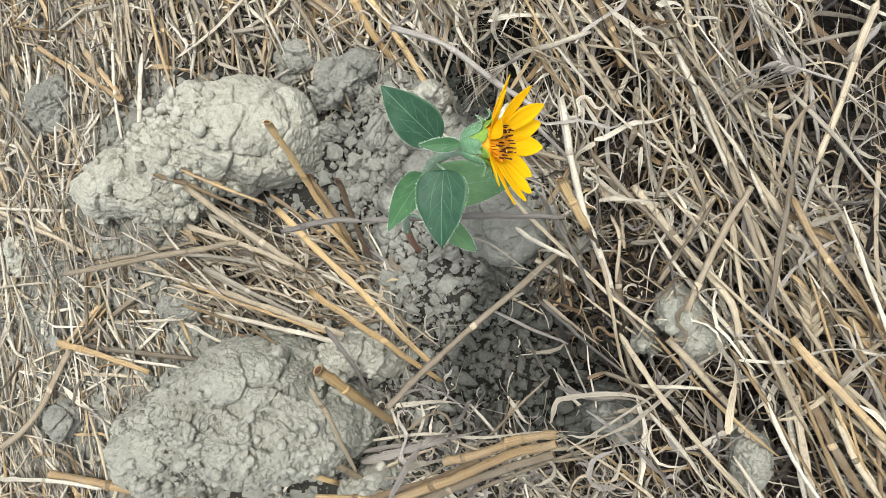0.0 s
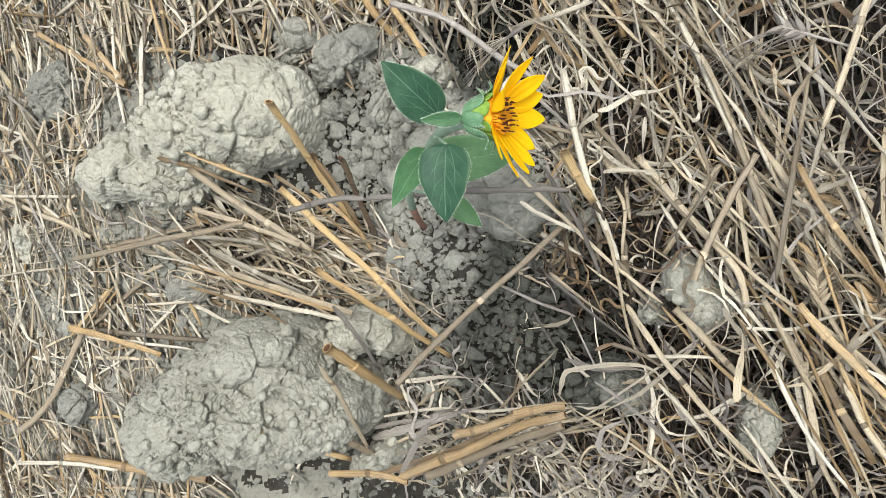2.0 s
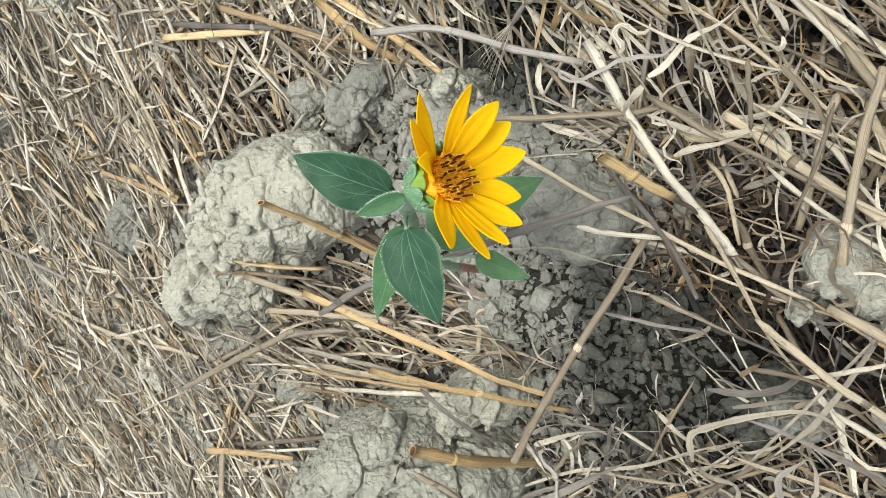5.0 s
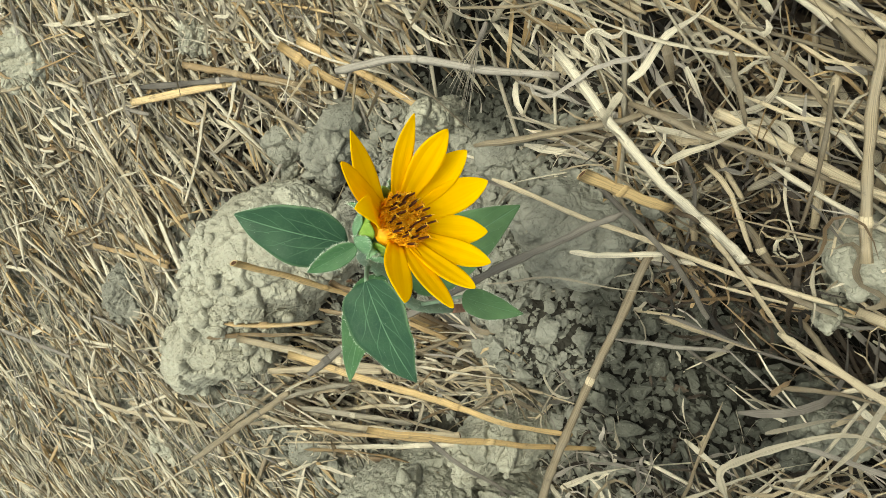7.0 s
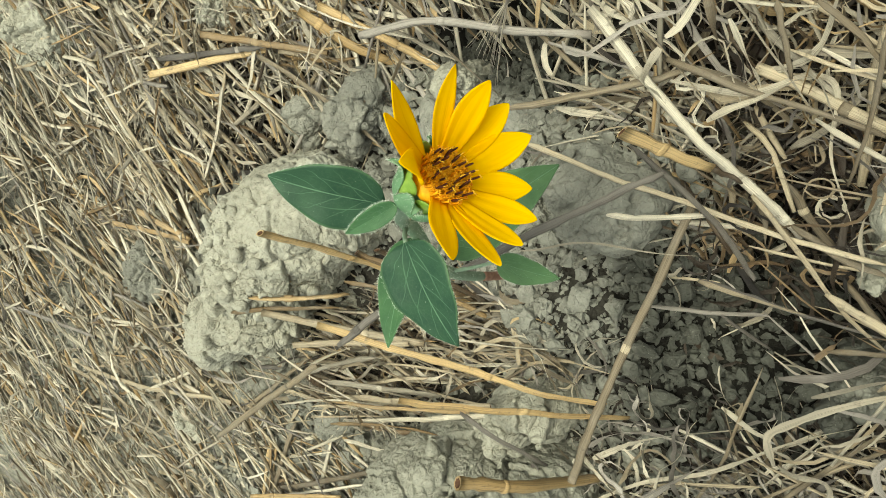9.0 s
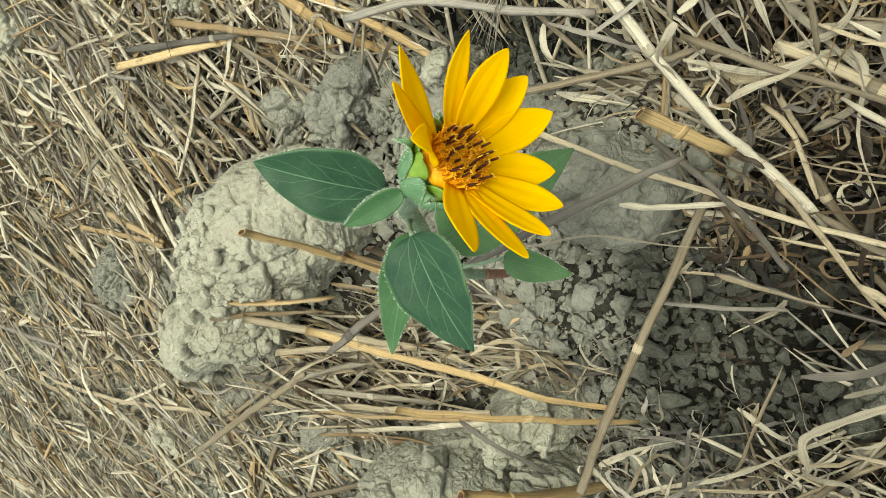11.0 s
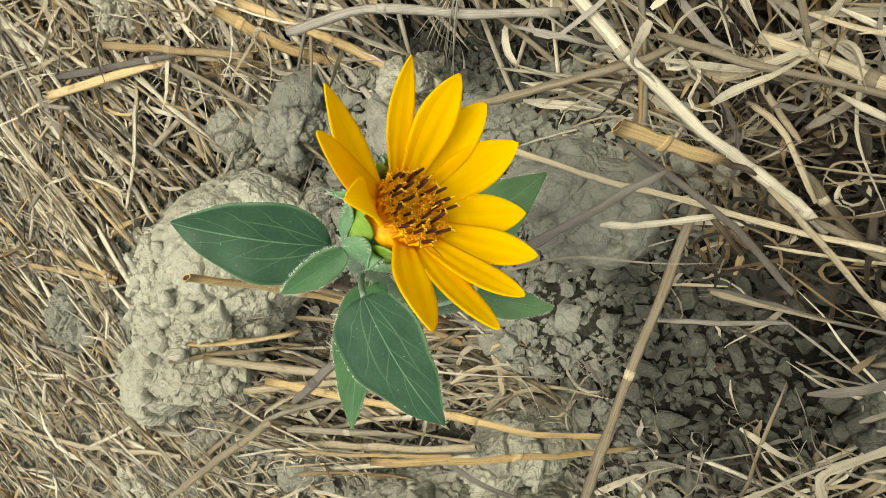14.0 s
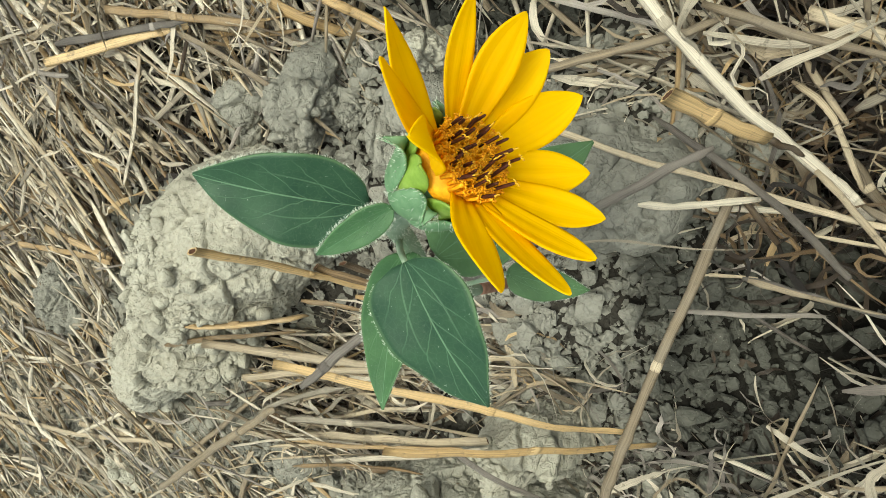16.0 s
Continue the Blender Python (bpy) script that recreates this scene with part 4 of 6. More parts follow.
blade("pale", 4.3, (-0.0814, -0.1145, 0.12), (-0.0691, -0.1089, 0.126), (-0.055, -0.1041, 0.13))
blade("pale", 2.8, (-0.0095, -0.0958, 0.09), (-0.0041, -0.0823, 0.095), (0.0035, -0.0789, 0.095), (0.0255, -0.077, 0.095), (0.043, -0.0844, 0.086), (0.0529, -0.1109, 0.07))
blade("grey", 3.6, (-0.1592, -0.1472, 0.0175), (-0.1348, -0.1397, 0.0227), (-0.1067, -0.1386, 0.0203))
blade("grey", 3.1, (-0.1286, -0.1039, 0.0226), (-0.1095, -0.0977, 0.0284), (-0.0868, -0.103, 0.0262), (-0.0732, -0.1168, 0.0221))
blade("pale", 2.6, (-0.0502, -0.1013, 0.0197), (-0.0388, -0.1182, 0.0234), (-0.0276, -0.1121, 0.0233))
blade("pale", 3.4, (-0.0506, -0.1478, 0.0263), (-0.0316, -0.1575, 0.0306), (0.0007, -0.1561, 0.0333))
blade("grey", 3.5, (-0.0772, -0.1692, 0.0302), (-0.0675, -0.1536, 0.0342), (-0.0499, -0.1536, 0.0303))
blade("grey", 3.9, (-0.097, -0.1369, 0.11), (-0.0726, -0.1022, 0.12), (-0.0618, -0.1003, 0.1))
stalk("tan", 2.8, (-0.0031, 0.1422, 0.0258), (0.0092, 0.1093, 0.0264), (0.0268, 0.0737, 0.0179))
stalk("gold", 5.0, (0.0148, 0.1404, 0.0232), (0.024, 0.1195, 0.0242), (0.0278, 0.1002, 0.0191))
stalk("tan", 2.8, (0.0295, 0.121, 0.0298), (0.0571, 0.1071, 0.0273))
blade("pale", 4.2, (0.0503, 0.134, 0.0306), (0.0653, 0.1256, 0.0316), (0.0831, 0.1178, 0.0258))
stalk("pale", 4.2, (0.0482, 0.1297, 0.0227), (0.0687, 0.0825, 0.0241), (0.0886, 0.0267, 0.0243))
stalk("tan", 3.5, (0.0654, 0.1336, 0.0239), (0.0706, 0.0983, 0.0236), (0.0729, 0.0905, 0.0207))
stalk("tan", 3.4, (0.0703, 0.0847, 0.0303), (0.0831, 0.0493, 0.0257), (0.0968, 0.0074, 0.0296), (0.115, -0.0447, 0.0414))
stalk("pale", 3.9, (0.0719, 0.0895, 0.0287), (0.0984, 0.0705, 0.0222), (0.1247, 0.0469, 0.016), (0.1411, 0.0335, 0.0096))
stalk("pale", 4.2, (0.1029, 0.0656, 0.0197), (0.1189, 0.0635, 0.0187))
stalk("tan", 4.5, (0.1594, 0.1191, 0.0328), (0.1533, 0.1031, 0.0302), (0.1428, 0.0692, 0.0274), (0.1295, 0.0368, 0.0328))
stalk("pale", 2.8, (0.1242, 0.1019, 0.0224), (0.1468, 0.1045, 0.0219), (0.1597, 0.1064, 0.024))
stalk("grey", 4.4, (0.149, 0.0924, 0.0077), (0.1644, 0.1108, 0.0137))
stalk("tan", 2.8, (0.1286, 0.0891, 0.0236), (0.1253, 0.0648, 0.0253), (0.1185, 0.0344, 0.0322))
stalk("grey", 2.8, (0.1279, 0.087, 0.0175), (0.133, 0.0463, 0.0175))
stalk("grey", 2.5, (0.1261, 0.1007, 0.0098), (0.1321, 0.0661, 0.0042))
stalk("pale", 3.5, (0.067, 0.0728, 0.0267), (0.0686, 0.0523, 0.0193))
blade("pale", 3.5, (0.0108, 0.0576, 0.0274), (0.0305, 0.0646, 0.0249), (0.056, 0.0698, 0.0238))
blade("tan", 5.6, (0.0361, 0.0853, 0.0265), (0.0356, 0.063, 0.0174))
stalk("tan", 5.2, (0.0314, 0.0296, 0.0108), (0.0572, -0.0047, 0.023), (0.0823, -0.0352, 0.0425), (0.0893, -0.058, 0.039))
stalk("tan", 4.5, (0.0452, -0.0285, 0.0189), (0.0701, 0.0112, 0.0201), (0.0795, 0.0223, 0.0221))
stalk("tan", 4.7, (0.0615, -0.0408, 0.0474), (0.0786, -0.0038, 0.0418), (0.0968, 0.0263, 0.0358))
stalk("tan", 4.0, (0.0858, 0.0396, 0.0284), (0.0962, 0.0017, 0.0389), (0.1075, -0.0438, 0.047))
stalk("tan", 4.5, (0.0947, 0.0391, 0.0256), (0.1165, 0.0038, 0.034), (0.1377, -0.0331, 0.0364))
stalk("tan", 3.6, (0.1181, 0.0344, 0.0362), (0.1108, -0.0011, 0.049), (0.1028, -0.0425, 0.0548))
stalk("pale", 3.1, (0.1314, 0.0367, 0.0287), (0.1216, 0.01, 0.0386))
stalk("gold", 4.1, (0.1164, 0.0192, 0.0363), (0.1339, -0.0169, 0.045), (0.1586, -0.0521, 0.0476))
stalk("tan", 3.1, (0.1334, 0.0123, 0.0319), (0.1454, -0.0177, 0.0392), (0.1582, -0.0402, 0.0398))
stalk("gold", 4.1, (0.1143, -0.0205, 0.0376), (0.1367, -0.0444, 0.0422), (0.1598, -0.0683, 0.0413))
stalk("tan", 2.8, (0.1605, 0.0351, 0.0242), (0.1569, 0.0025, 0.0346), (0.1584, -0.0449, 0.0386))
blade("pale", 3.4, (0.1163, 0.0008, 0.0347), (0.1353, 0.0079, 0.0371), (0.1523, 0.013, 0.0319))
stalk("tan", 3.4, (0.0855, 0.0172, 0.0209), (0.0901, -0.0268, 0.0353), (0.0927, -0.0463, 0.0326))
stalk("gold", 3.1, (0.1001, 0.0005, 0.0217), (0.1049, -0.0275, 0.0307), (0.1157, -0.0589, 0.0319))
stalk("gold", 2.8, (0.1133, -0.0569, 0.0421), (0.1236, -0.0899, 0.0341), (0.1265, -0.1032, 0.0316))
stalk("gold", 5.0, (0.1128, -0.0524, 0.062), (0.1336, -0.0794, 0.06), (0.1575, -0.1065, 0.054))
stalk("tan", 5.2, (0.1174, -0.0888, 0.039), (0.1191, -0.1117, 0.0458), (0.1233, -0.1414, 0.0527))
stalk("gold", 5.2, (0.1252, -0.0935, 0.0432), (0.1343, -0.1143, 0.053), (0.1474, -0.1396, 0.0517))
stalk("pale", 3.9, (0.1127, -0.0952, 0.0284), (0.1152, -0.1193, 0.0426), (0.1197, -0.1434, 0.0488))
stalk("tan", 4.1, (0.0976, -0.0533, 0.0459), (0.112, -0.0832, 0.0373), (0.1196, -0.1035, 0.0421))
stalk("tan", 4.2, (0.1354, -0.0981, 0.0468), (0.1424, -0.1172, 0.0518), (0.1556, -0.1396, 0.0498))
stalk("gold", 4.2, (0.1426, -0.045, 0.0384), (0.1601, -0.0717, 0.0396))
blade("pale", 4.0, (0.135, -0.091, 0.0503), (0.1389, -0.0735, 0.0592), (0.1572, -0.0601, 0.0545))
blade("pale", 2.4, (0.0861, -0.0707, 0.0398), (0.1115, -0.0689, 0.0444), (0.132, -0.0594, 0.0547), (0.1575, -0.0622, 0.0527))
stalk("tan", 4.8, (0.0504, -0.0572, 0.046), (0.0753, -0.0865, 0.042), (0.0856, -0.1008, 0.036))
stalk("tan", 4.1, (0.025, -0.0524, 0.056), (0.0514, -0.0933, 0.056), (0.09, -0.144, 0.05))
stalk("pale", 3.1, (0.0407, -0.0971, 0.056), (0.0582, -0.1186, 0.056), (0.0739, -0.1461, 0.05))
stalk("tan", 3.0, (0.014, -0.0769, 0.05), (0.0317, -0.0818, 0.054), (0.0438, -0.0894, 0.054))
stalk("pale", 2.4, (0.0315, -0.0824, 0.052), (0.0561, -0.0825, 0.054), (0.0708, -0.0851, 0.048))
blade("pale", 2.7, (0.0041, -0.0873, 0.062), (0.0259, -0.0886, 0.06), (0.0436, -0.0969, 0.054))
blade("tan", 4.6, (0.0803, -0.1063, 0.06), (0.0848, -0.0828, 0.066), (0.084, -0.0665, 0.058))
blade("pale", 3.3, (0.0773, -0.0556, 0.052), (0.0854, -0.0695, 0.058), (0.0881, -0.0933, 0.05))
blade("tan", 3.2, (0.0883, -0.1075, 0.04), (0.096, -0.1201, 0.03), (0.1016, -0.1299, 0.02))
stalk("tan", 4.3, (0.0086, 0.11, 0.0224), (0.0265, 0.0793, 0.0129))
blade("pale", 2.8, (0.0031, 0.0413, 0.0244), (0.0253, 0.0232, 0.0193), (0.0479, 0.0187, 0.016), (0.0542, 0.0085, 0.0191), (0.0409, -0.0145, 0.0222), (0.0371, -0.0411, 0.0258))
stalk("tan", 4.3, (0.02, -0.0168, 0.0124), (0.0252, -0.0612, 0.011))
stalk("tan", 2.8, (0.0175, 0.0129, 0.012), (0.0228, -0.0007, 0.0186), (0.0208, -0.0278, 0.0231))
stalk("tan", 3.2, (0.0242, 0.0161, 0.0103), (0.0257, -0.0079, 0.016))
stalk("pale", 3.5, (0.0293, -0.0044, 0.0176), (0.0475, -0.0031, 0.0187), (0.062, 0.0032, 0.0192))
blade("tan", 5.0, (0.0118, 0.0306, 0.0162), (0.0216, 0.0233, 0.0152), (0.041, 0.0154, 0.0107), (0.0507, 0.0116, 0.0096))
blade("brown", 2.8, (0.0545, 0.0726, 0.0225), (0.0594, 0.0766, 0.0273), (0.0672, 0.079, 0.0277))
stalk("grey", 3.2, (0.1025, 0.1293, 0.0208), (0.0933, 0.1144, 0.0241), (0.0842, 0.0999, 0.0241))
stalk("brown", 2.4, (0.099, 0.1246, 0.0306), (0.0915, 0.1104, 0.03), (0.0736, 0.094, 0.029))
stalk("tan", 3.1, (-0.0206, -0.0352, 0.042), (-0.0039, -0.0484, 0.044), (0.0125, -0.0612, 0.046))
stalk("tan", 3.6, (0.0221, -0.0641, 0.0145), (0.033, -0.0874, 0.0325))
stalk("pale", 3.4, (-0.3323, 0.297, 0.0286), (-0.2985, 0.2665, 0.0271), (-0.2695, 0.2344, 0.0226))
stalk("gold", 3.6, (-0.3566, 0.3052, 0.0316), (-0.3342, 0.2768, 0.0311), (-0.3115, 0.2513, 0.0262))
stalk("pale", 3.1, (-0.3555, 0.2739, 0.0267), (-0.3354, 0.2578, 0.0248))
stalk("pale", 3.0, (-0.3245, 0.2538, 0.0325), (-0.327, 0.22, 0.0292), (-0.338, 0.1772, 0.0206))
stalk("tan", 3.7, (-0.2957, 0.2502, 0.0276), (-0.3001, 0.217, 0.0265), (-0.3202, 0.1923, 0.0204))
stalk("tan", 3.7, (-0.2913, 0.2414, 0.0287), (-0.3086, 0.2083, 0.0232), (-0.3331, 0.1709, 0.0153))
stalk("tan", 3.2, (-0.2697, 0.2374, 0.0228), (-0.2722, 0.2163, 0.0218))
stalk("pale", 1.6, (-0.3232, 0.2416, 0.0288), (-0.2726, 0.2132, 0.0256))
stalk("amber", 5.2, (-0.2604, 0.2034, 0.0402), (-0.2102, 0.1826, 0.0266), (-0.1865, 0.1725, 0.0186))
stalk("grey", 4.3, (-0.256, 0.2103, 0.0321), (-0.206, 0.1844, 0.0282), (-0.1807, 0.1719, 0.0243))
stalk("gold", 5.0, (-0.2094, 0.1985, 0.0346), (-0.1892, 0.1814, 0.0288), (-0.1507, 0.1479, 0.017))
stalk("brown", 3.3, (-0.2457, 0.2099, 0.0189), (-0.1926, 0.2011, 0.0171))
stalk("brown", 6.2, (-0.3656, 0.2328, 0.02), (-0.3567, 0.2058, 0.0149), (-0.349, 0.1869, 0.0113))
stalk("tan", 3.5, (-0.3591, 0.2575, 0.024), (-0.3161, 0.2188, 0.0219))
stalk("tan", 4.4, (-0.293, 0.2124, 0.0242), (-0.2833, 0.1563, 0.0226))
stalk("tan", 2.9, (-0.2152, 0.1858, 0.0211), (-0.2394, 0.1621, 0.0257), (-0.2692, 0.1454, 0.0246))
stalk("gold", 4.1, (-0.2527, 0.1958, 0.0173), (-0.237, 0.1767, 0.0174))
stalk("pale", 2.6, (-0.511, 0.2509, 0.028), (-0.4715, 0.2356, 0.0211), (-0.4372, 0.2204, 0.0139))
stalk("pale", 2.9, (-0.3381, 0.1749, 0.0205), (-0.337, 0.1543, 0.0213), (-0.3331, 0.1283, 0.0232))
stalk("tan", 3.8, (-0.4393, 0.202, 0.0089), (-0.4151, 0.182, 0.0065), (-0.3914, 0.1606, 0.0058))
stalk("gold", 5.0, (-0.4327, 0.1653, 0.0084), (-0.3827, 0.1378, 0.0145), (-0.3376, 0.1123, 0.0236))
stalk("gold", 4.9, (-0.5583, 0.2208, 0.0293), (-0.5185, 0.201, 0.0234), (-0.495, 0.1904, 0.0155))
stalk("tan", 4.7, (-0.5177, 0.2259, 0.0249), (-0.4967, 0.1788, 0.0189), (-0.4541, 0.1219, 0.0165))
stalk("pale", 3.1, (-0.4833, 0.206, 0.0137), (-0.4665, 0.1771, 0.0067))
stalk("pale", 3.1, (-0.5008, 0.1462, 0.0152), (-0.4798, 0.1195, 0.0164))
stalk("pale", 3.3, (-0.4595, 0.1203, 0.0176), (-0.3983, 0.0935, 0.0237))
stalk("gold", 3.5, (-0.2823, 0.0537, 0.062), (-0.2575, 0.0448, 0.058), (-0.2207, 0.0247, 0.04))
stalk("grey", 5.1, (-0.6241, 0.1756, 0.0328), (-0.5788, 0.1467, 0.032), (-0.5144, 0.0977, 0.0271))
stalk("tan", 3.6, (-0.4719, 0.214, 0.0136), (-0.4348, 0.2128, 0.0095))
blade("brown", 10.8, (-0.3954, 0.1858, 0.0061), (-0.3531, 0.1545, 0.0124))
stalk("brown", 5.1, (-0.4774, 0.162, 0.0108), (-0.472, 0.1458, 0.0096))
stalk("tan", 4.8, (-0.5331, 0.1154, 0.0248), (-0.5015, 0.0891, 0.0272))
stalk("tan", 4.9, (-0.5505, 0.0819, 0.0315), (-0.4753, 0.0425, 0.0359), (-0.3761, 0.0003, 0.0351))
stalk("tan", 4.8, (-0.5425, 0.0749, 0.0335), (-0.5155, 0.032, 0.0331))
stalk("tan", 4.5, (-0.3738, -0.0145, 0.06), (-0.2493, 0.0013, 0.082), (-0.1947, 0.0076, 0.096))
stalk("gold", 4.0, (-0.366, -0.0406, 0.0333), (-0.4107, -0.0776, 0.0338))
stalk("pale", 3.2, (-0.5377, -0.0059, 0.0339), (-0.53, -0.0431, 0.032))
stalk("tan", 5.1, (-0.6745, 0.127, 0.0318), (-0.6657, 0.0872, 0.0339), (-0.6686, 0.042, 0.032))
stalk("tan", 5.3, (-0.7289, 0.05, 0.032), (-0.6733, -0.0087, 0.032))
stalk("pale", 3.4, (-0.5909, 0.0587, 0.0335), (-0.5393, 0.0358, 0.0333))
stalk("gold", 4.9, (-0.5612, 0.0227, 0.0337), (-0.5316, 0.004, 0.0338))
stalk("pale", 4.0, (-0.3582, -0.0347, 0.006), (-0.2811, -0.0435, 0.026), (-0.1854, -0.058, 0.04), (-0.1326, -0.0744, 0.036))
stalk("gold", 3.2, (-0.3414, -0.0136, 0.02), (-0.2472, -0.0336, 0.04), (-0.1635, -0.0559, 0.05))
stalk("brown", 4.5, (-0.2941, -0.0519, 0.014), (-0.2568, -0.0641, 0.02), (-0.2143, -0.0774, 0.02))
stalk("pale", 3.4, (-0.3987, -0.0773, 0.0337), (-0.3428, -0.0813, 0.0346), (-0.295, -0.0885, 0.0311))
stalk("pale", 5.4, (-0.0067, 0.084, 0.034), (-0.0015, 0.0453, 0.032), (0.0063, 0.0092, 0.03), (0.014, -0.0148, 0.028), (0.0197, -0.0376, 0.026))
stalk("tan", 3.6, (-0.0691, 0.0702, 0.026), (-0.0394, 0.0589, 0.026), (-0.0109, 0.0495, 0.026), (0.011, 0.0433, 0.026))
stalk("tan", 3.5, (0.0105, 0.0505, 0.036), (0.0283, 0.0292, 0.038), (0.0447, 0.0104, 0.038), (0.0638, -0.0131, 0.036))
blade("pale", 4.6, (0.0135, 0.0538, 0.048), (0.0061, 0.0501, 0.054), (0.0038, 0.0433, 0.05), (0.004, 0.0375, 0.044))
blade("pale", 3.2, (0.0141, 0.0214, 0.044), (0.0356, 0.0229, 0.056), (0.0539, 0.0197, 0.056), (0.0537, 0.0033, 0.044))
stalk("tan", 2.9, (-0.0551, 0.0514, 0.05), (-0.0246, 0.0133, 0.041), (0.0089, -0.0219, 0.038), (0.0441, -0.0556, 0.038))
stalk("tan", 2.7, (0.0142, -0.0116, 0.038), (0.019, -0.0344, 0.04), (0.0224, -0.0634, 0.04), (0.029, -0.0891, 0.036))
stalk("grey", 3.1, (-0.0253, -0.0383, 0.03), (-0.0004, -0.061, 0.03), (0.0307, -0.0849, 0.034))
blade("pale", 1.2, (-0.0858, 0.0092, 0.048), (-0.0607, 0.0039, 0.052), (-0.037, -0.0092, 0.05), (-0.0114, -0.0264, 0.044))
blade("pale", 2.2, (-0.16, -0.139, 0.02), (-0.110, -0.1290, 0.024), (-0.068, -0.1282, 0.028), (-0.022, -0.1195, 0.032), (0.0201, -0.1180, 0.034))
stalk("grey", 2.5, (-0.0641, -0.0455, 0.01), (-0.0366, -0.0583, 0.014), (-0.0107, -0.0672, 0.018))
blade("brown", 3.0, (0.0023, -0.0855, 0.034), (0.0141, -0.0788, 0.04), (0.0175, -0.0779, 0.038))
stalk("tan", 2.9, (0.0551, 0.0482, 0.044), (0.0513, 0.0371, 0.042), (0.0455, 0.0212, 0.036))
blade("tan", 3.7, (0.0354, 0.0612, 0.044), (0.0333, 0.0509, 0.044), (0.029, 0.0381, 0.036))
blade("pale", 3.2, (0.0388, 0.05, 0.046), (0.0385, 0.0337, 0.044), (0.0346, 0.0228, 0.036))
stalk("tan", 2.7, (0.0656, 0.0409, 0.04), (0.0707, 0.0243, 0.038), (0.073, 0.0095, 0.036))
stalk("tan", 2.3, (0.0777, 0.0203, 0.04), (0.0631, -0.0012, 0.042), (0.0448, -0.0232, 0.036))
blade("pale", 2.1, (0.0176, -0.0013, 0.04), (0.037, -0.001, 0.05), (0.0438, -0.005, 0.04))
stalk("tan", 3.4, (0.0192, -0.0307, 0.03), (0.0305, -0.0492, 0.034), (0.0414, -0.061, 0.034))
stalk("gold", 3.8, (-0.1841, 0.0239, 0.03), (-0.1594, 0.0007, 0.024), (-0.149, -0.0226, 0.012))
stalk("gold", 3.2, (-0.2057, 0.036, 0.04), (-0.1852, 0.0162, 0.03), (-0.1602, -0.0154, 0.014))
blade("brown", 3.1, (-0.1454, -0.0045, 0.018), (-0.1444, -0.0147, 0.016), (-0.1505, -0.0273, 0.008))
blade("tan", 2.6, (-0.177, -0.0065, 0.02), (-0.1664, -0.0197, 0.016), (-0.1514, -0.0242, 0.01))
blade("pale", 2.4, (-0.2135, -0.0289, 0.02), (-0.2, -0.0375, 0.026), (-0.1878, -0.0407, 0.02))
blade("tan", 2.1, (-0.2798, -0.0127, 0.02), (-0.2389, -0.0115, 0.03), (-0.217, -0.0177, 0.024))
stalk("tan", 2.8, (-0.2787, -0.0237, 0.024), (-0.2211, -0.0298, 0.03), (-0.1996, -0.0369, 0.026))
blade("pale", 2.1, (-0.2589, -0.0218, 0.03), (-0.2215, -0.0155, 0.04), (-0.2173, -0.0183, 0.03))


# ---- loose straw in between ----
def straw_cover(x, y):
    """How thickly straw lies at a place, from 0 to 1, and how high it is heaped."""
    right = 1.0 / (1.0 + math.exp(-(x - 0.0) * 55.0))
    left = 1.0 / (1.0 + math.exp((x + 0.33) * 40.0))
    top = 1.0 / (1.0 + math.exp(-(y - 0.145) * 60.0))
    middle = float(bump(x, y, -0.215, -0.022, 0.085, 0.038, -18))
    low = float(bump(x, y, -0.045, -0.150, 0.075, 0.028, 10))
    thin = min(1.0, max(0.12, 0.75 + 1.5 * noise.noise(Vector((x * 17.0, y * 17.0, 7.0)))))
    cover = max(right, left * 0.9 * thin, top * 0.9, middle, low * 0.7)
    cover *= 1 - 0.9 * float(bump(x, y, 0.100, -0.110, 0.028, 0.028))
    cover *= 1 - 0.8 * float(bump(x, y, 0.155, 0.075, 0.045, 0.060))
    cover *= 1 - 0.97 * float(bump(x, y, -0.020, -0.090, 0.075, 0.046)) ** 0.7
    cover *= 1 - 0.95 * float(bump(x, y, 0.002, -0.040, 0.040, 0.032))
    cover *= 1 - 0.75 * float(bump(x, y, 0.080, 0.028, 0.030, 0.030))
    cover *= 1 - 0.7 * float(bump(x, y, 0.015, 0.070, 0.030, 0.045))
    heap = max(0.036 * right, 0.010 * left, 0.016 * top, 0.018 * middle, 0.020 * low)
    return cover, heap


def straw_way(x, y, rng):
    """The way in which straw mostly lies at a place, in degrees."""
    if x > -0.02 or (y < -0.12 and x > -0.1):
        return rng.choice((-62, -62, -66, -48, -75, 20, -110)) + rng.gauss(0, 14)
    if x > -0.31 and y < 0.05:
        return rng.choice((-24, -24, -30, 10, -50)) + rng.gauss(0, 12)
    return rng.choice((-85, -82, -100, -70, -40, 5)) + rng.gauss(0, 18)


CLODS = [(-0.26, 0.068, 0.100, 0.055), (-0.225, -0.112, 0.11, 0.060)]
heaps = {tone: Heap() for tone in TONES}
leaf_heaps = {tone: Heap() for tone in TONES}
tone_bag = ["tan"] * 7 + ["pale"] * 14 + ["grey"] * 3 + ["gold"] * 3 + ["brown"]
mulch_bag = ["brown"] + ["grey"] * 5 + ["tan"] * 5
field_bag = ["grey"] * 4 + ["tan"] * 4 + ["pale"] * 2
# bottom layer: decayed straw with gap shade in its colour
shaded_rot_bag = ["shaded_rot"] * 12 + ["brown"]
russet_bag = ["tan"] * 6 + ["brown"] * 4 + ["gold"] * 3 + ["pale"] * 4 + ["grey"] * 2
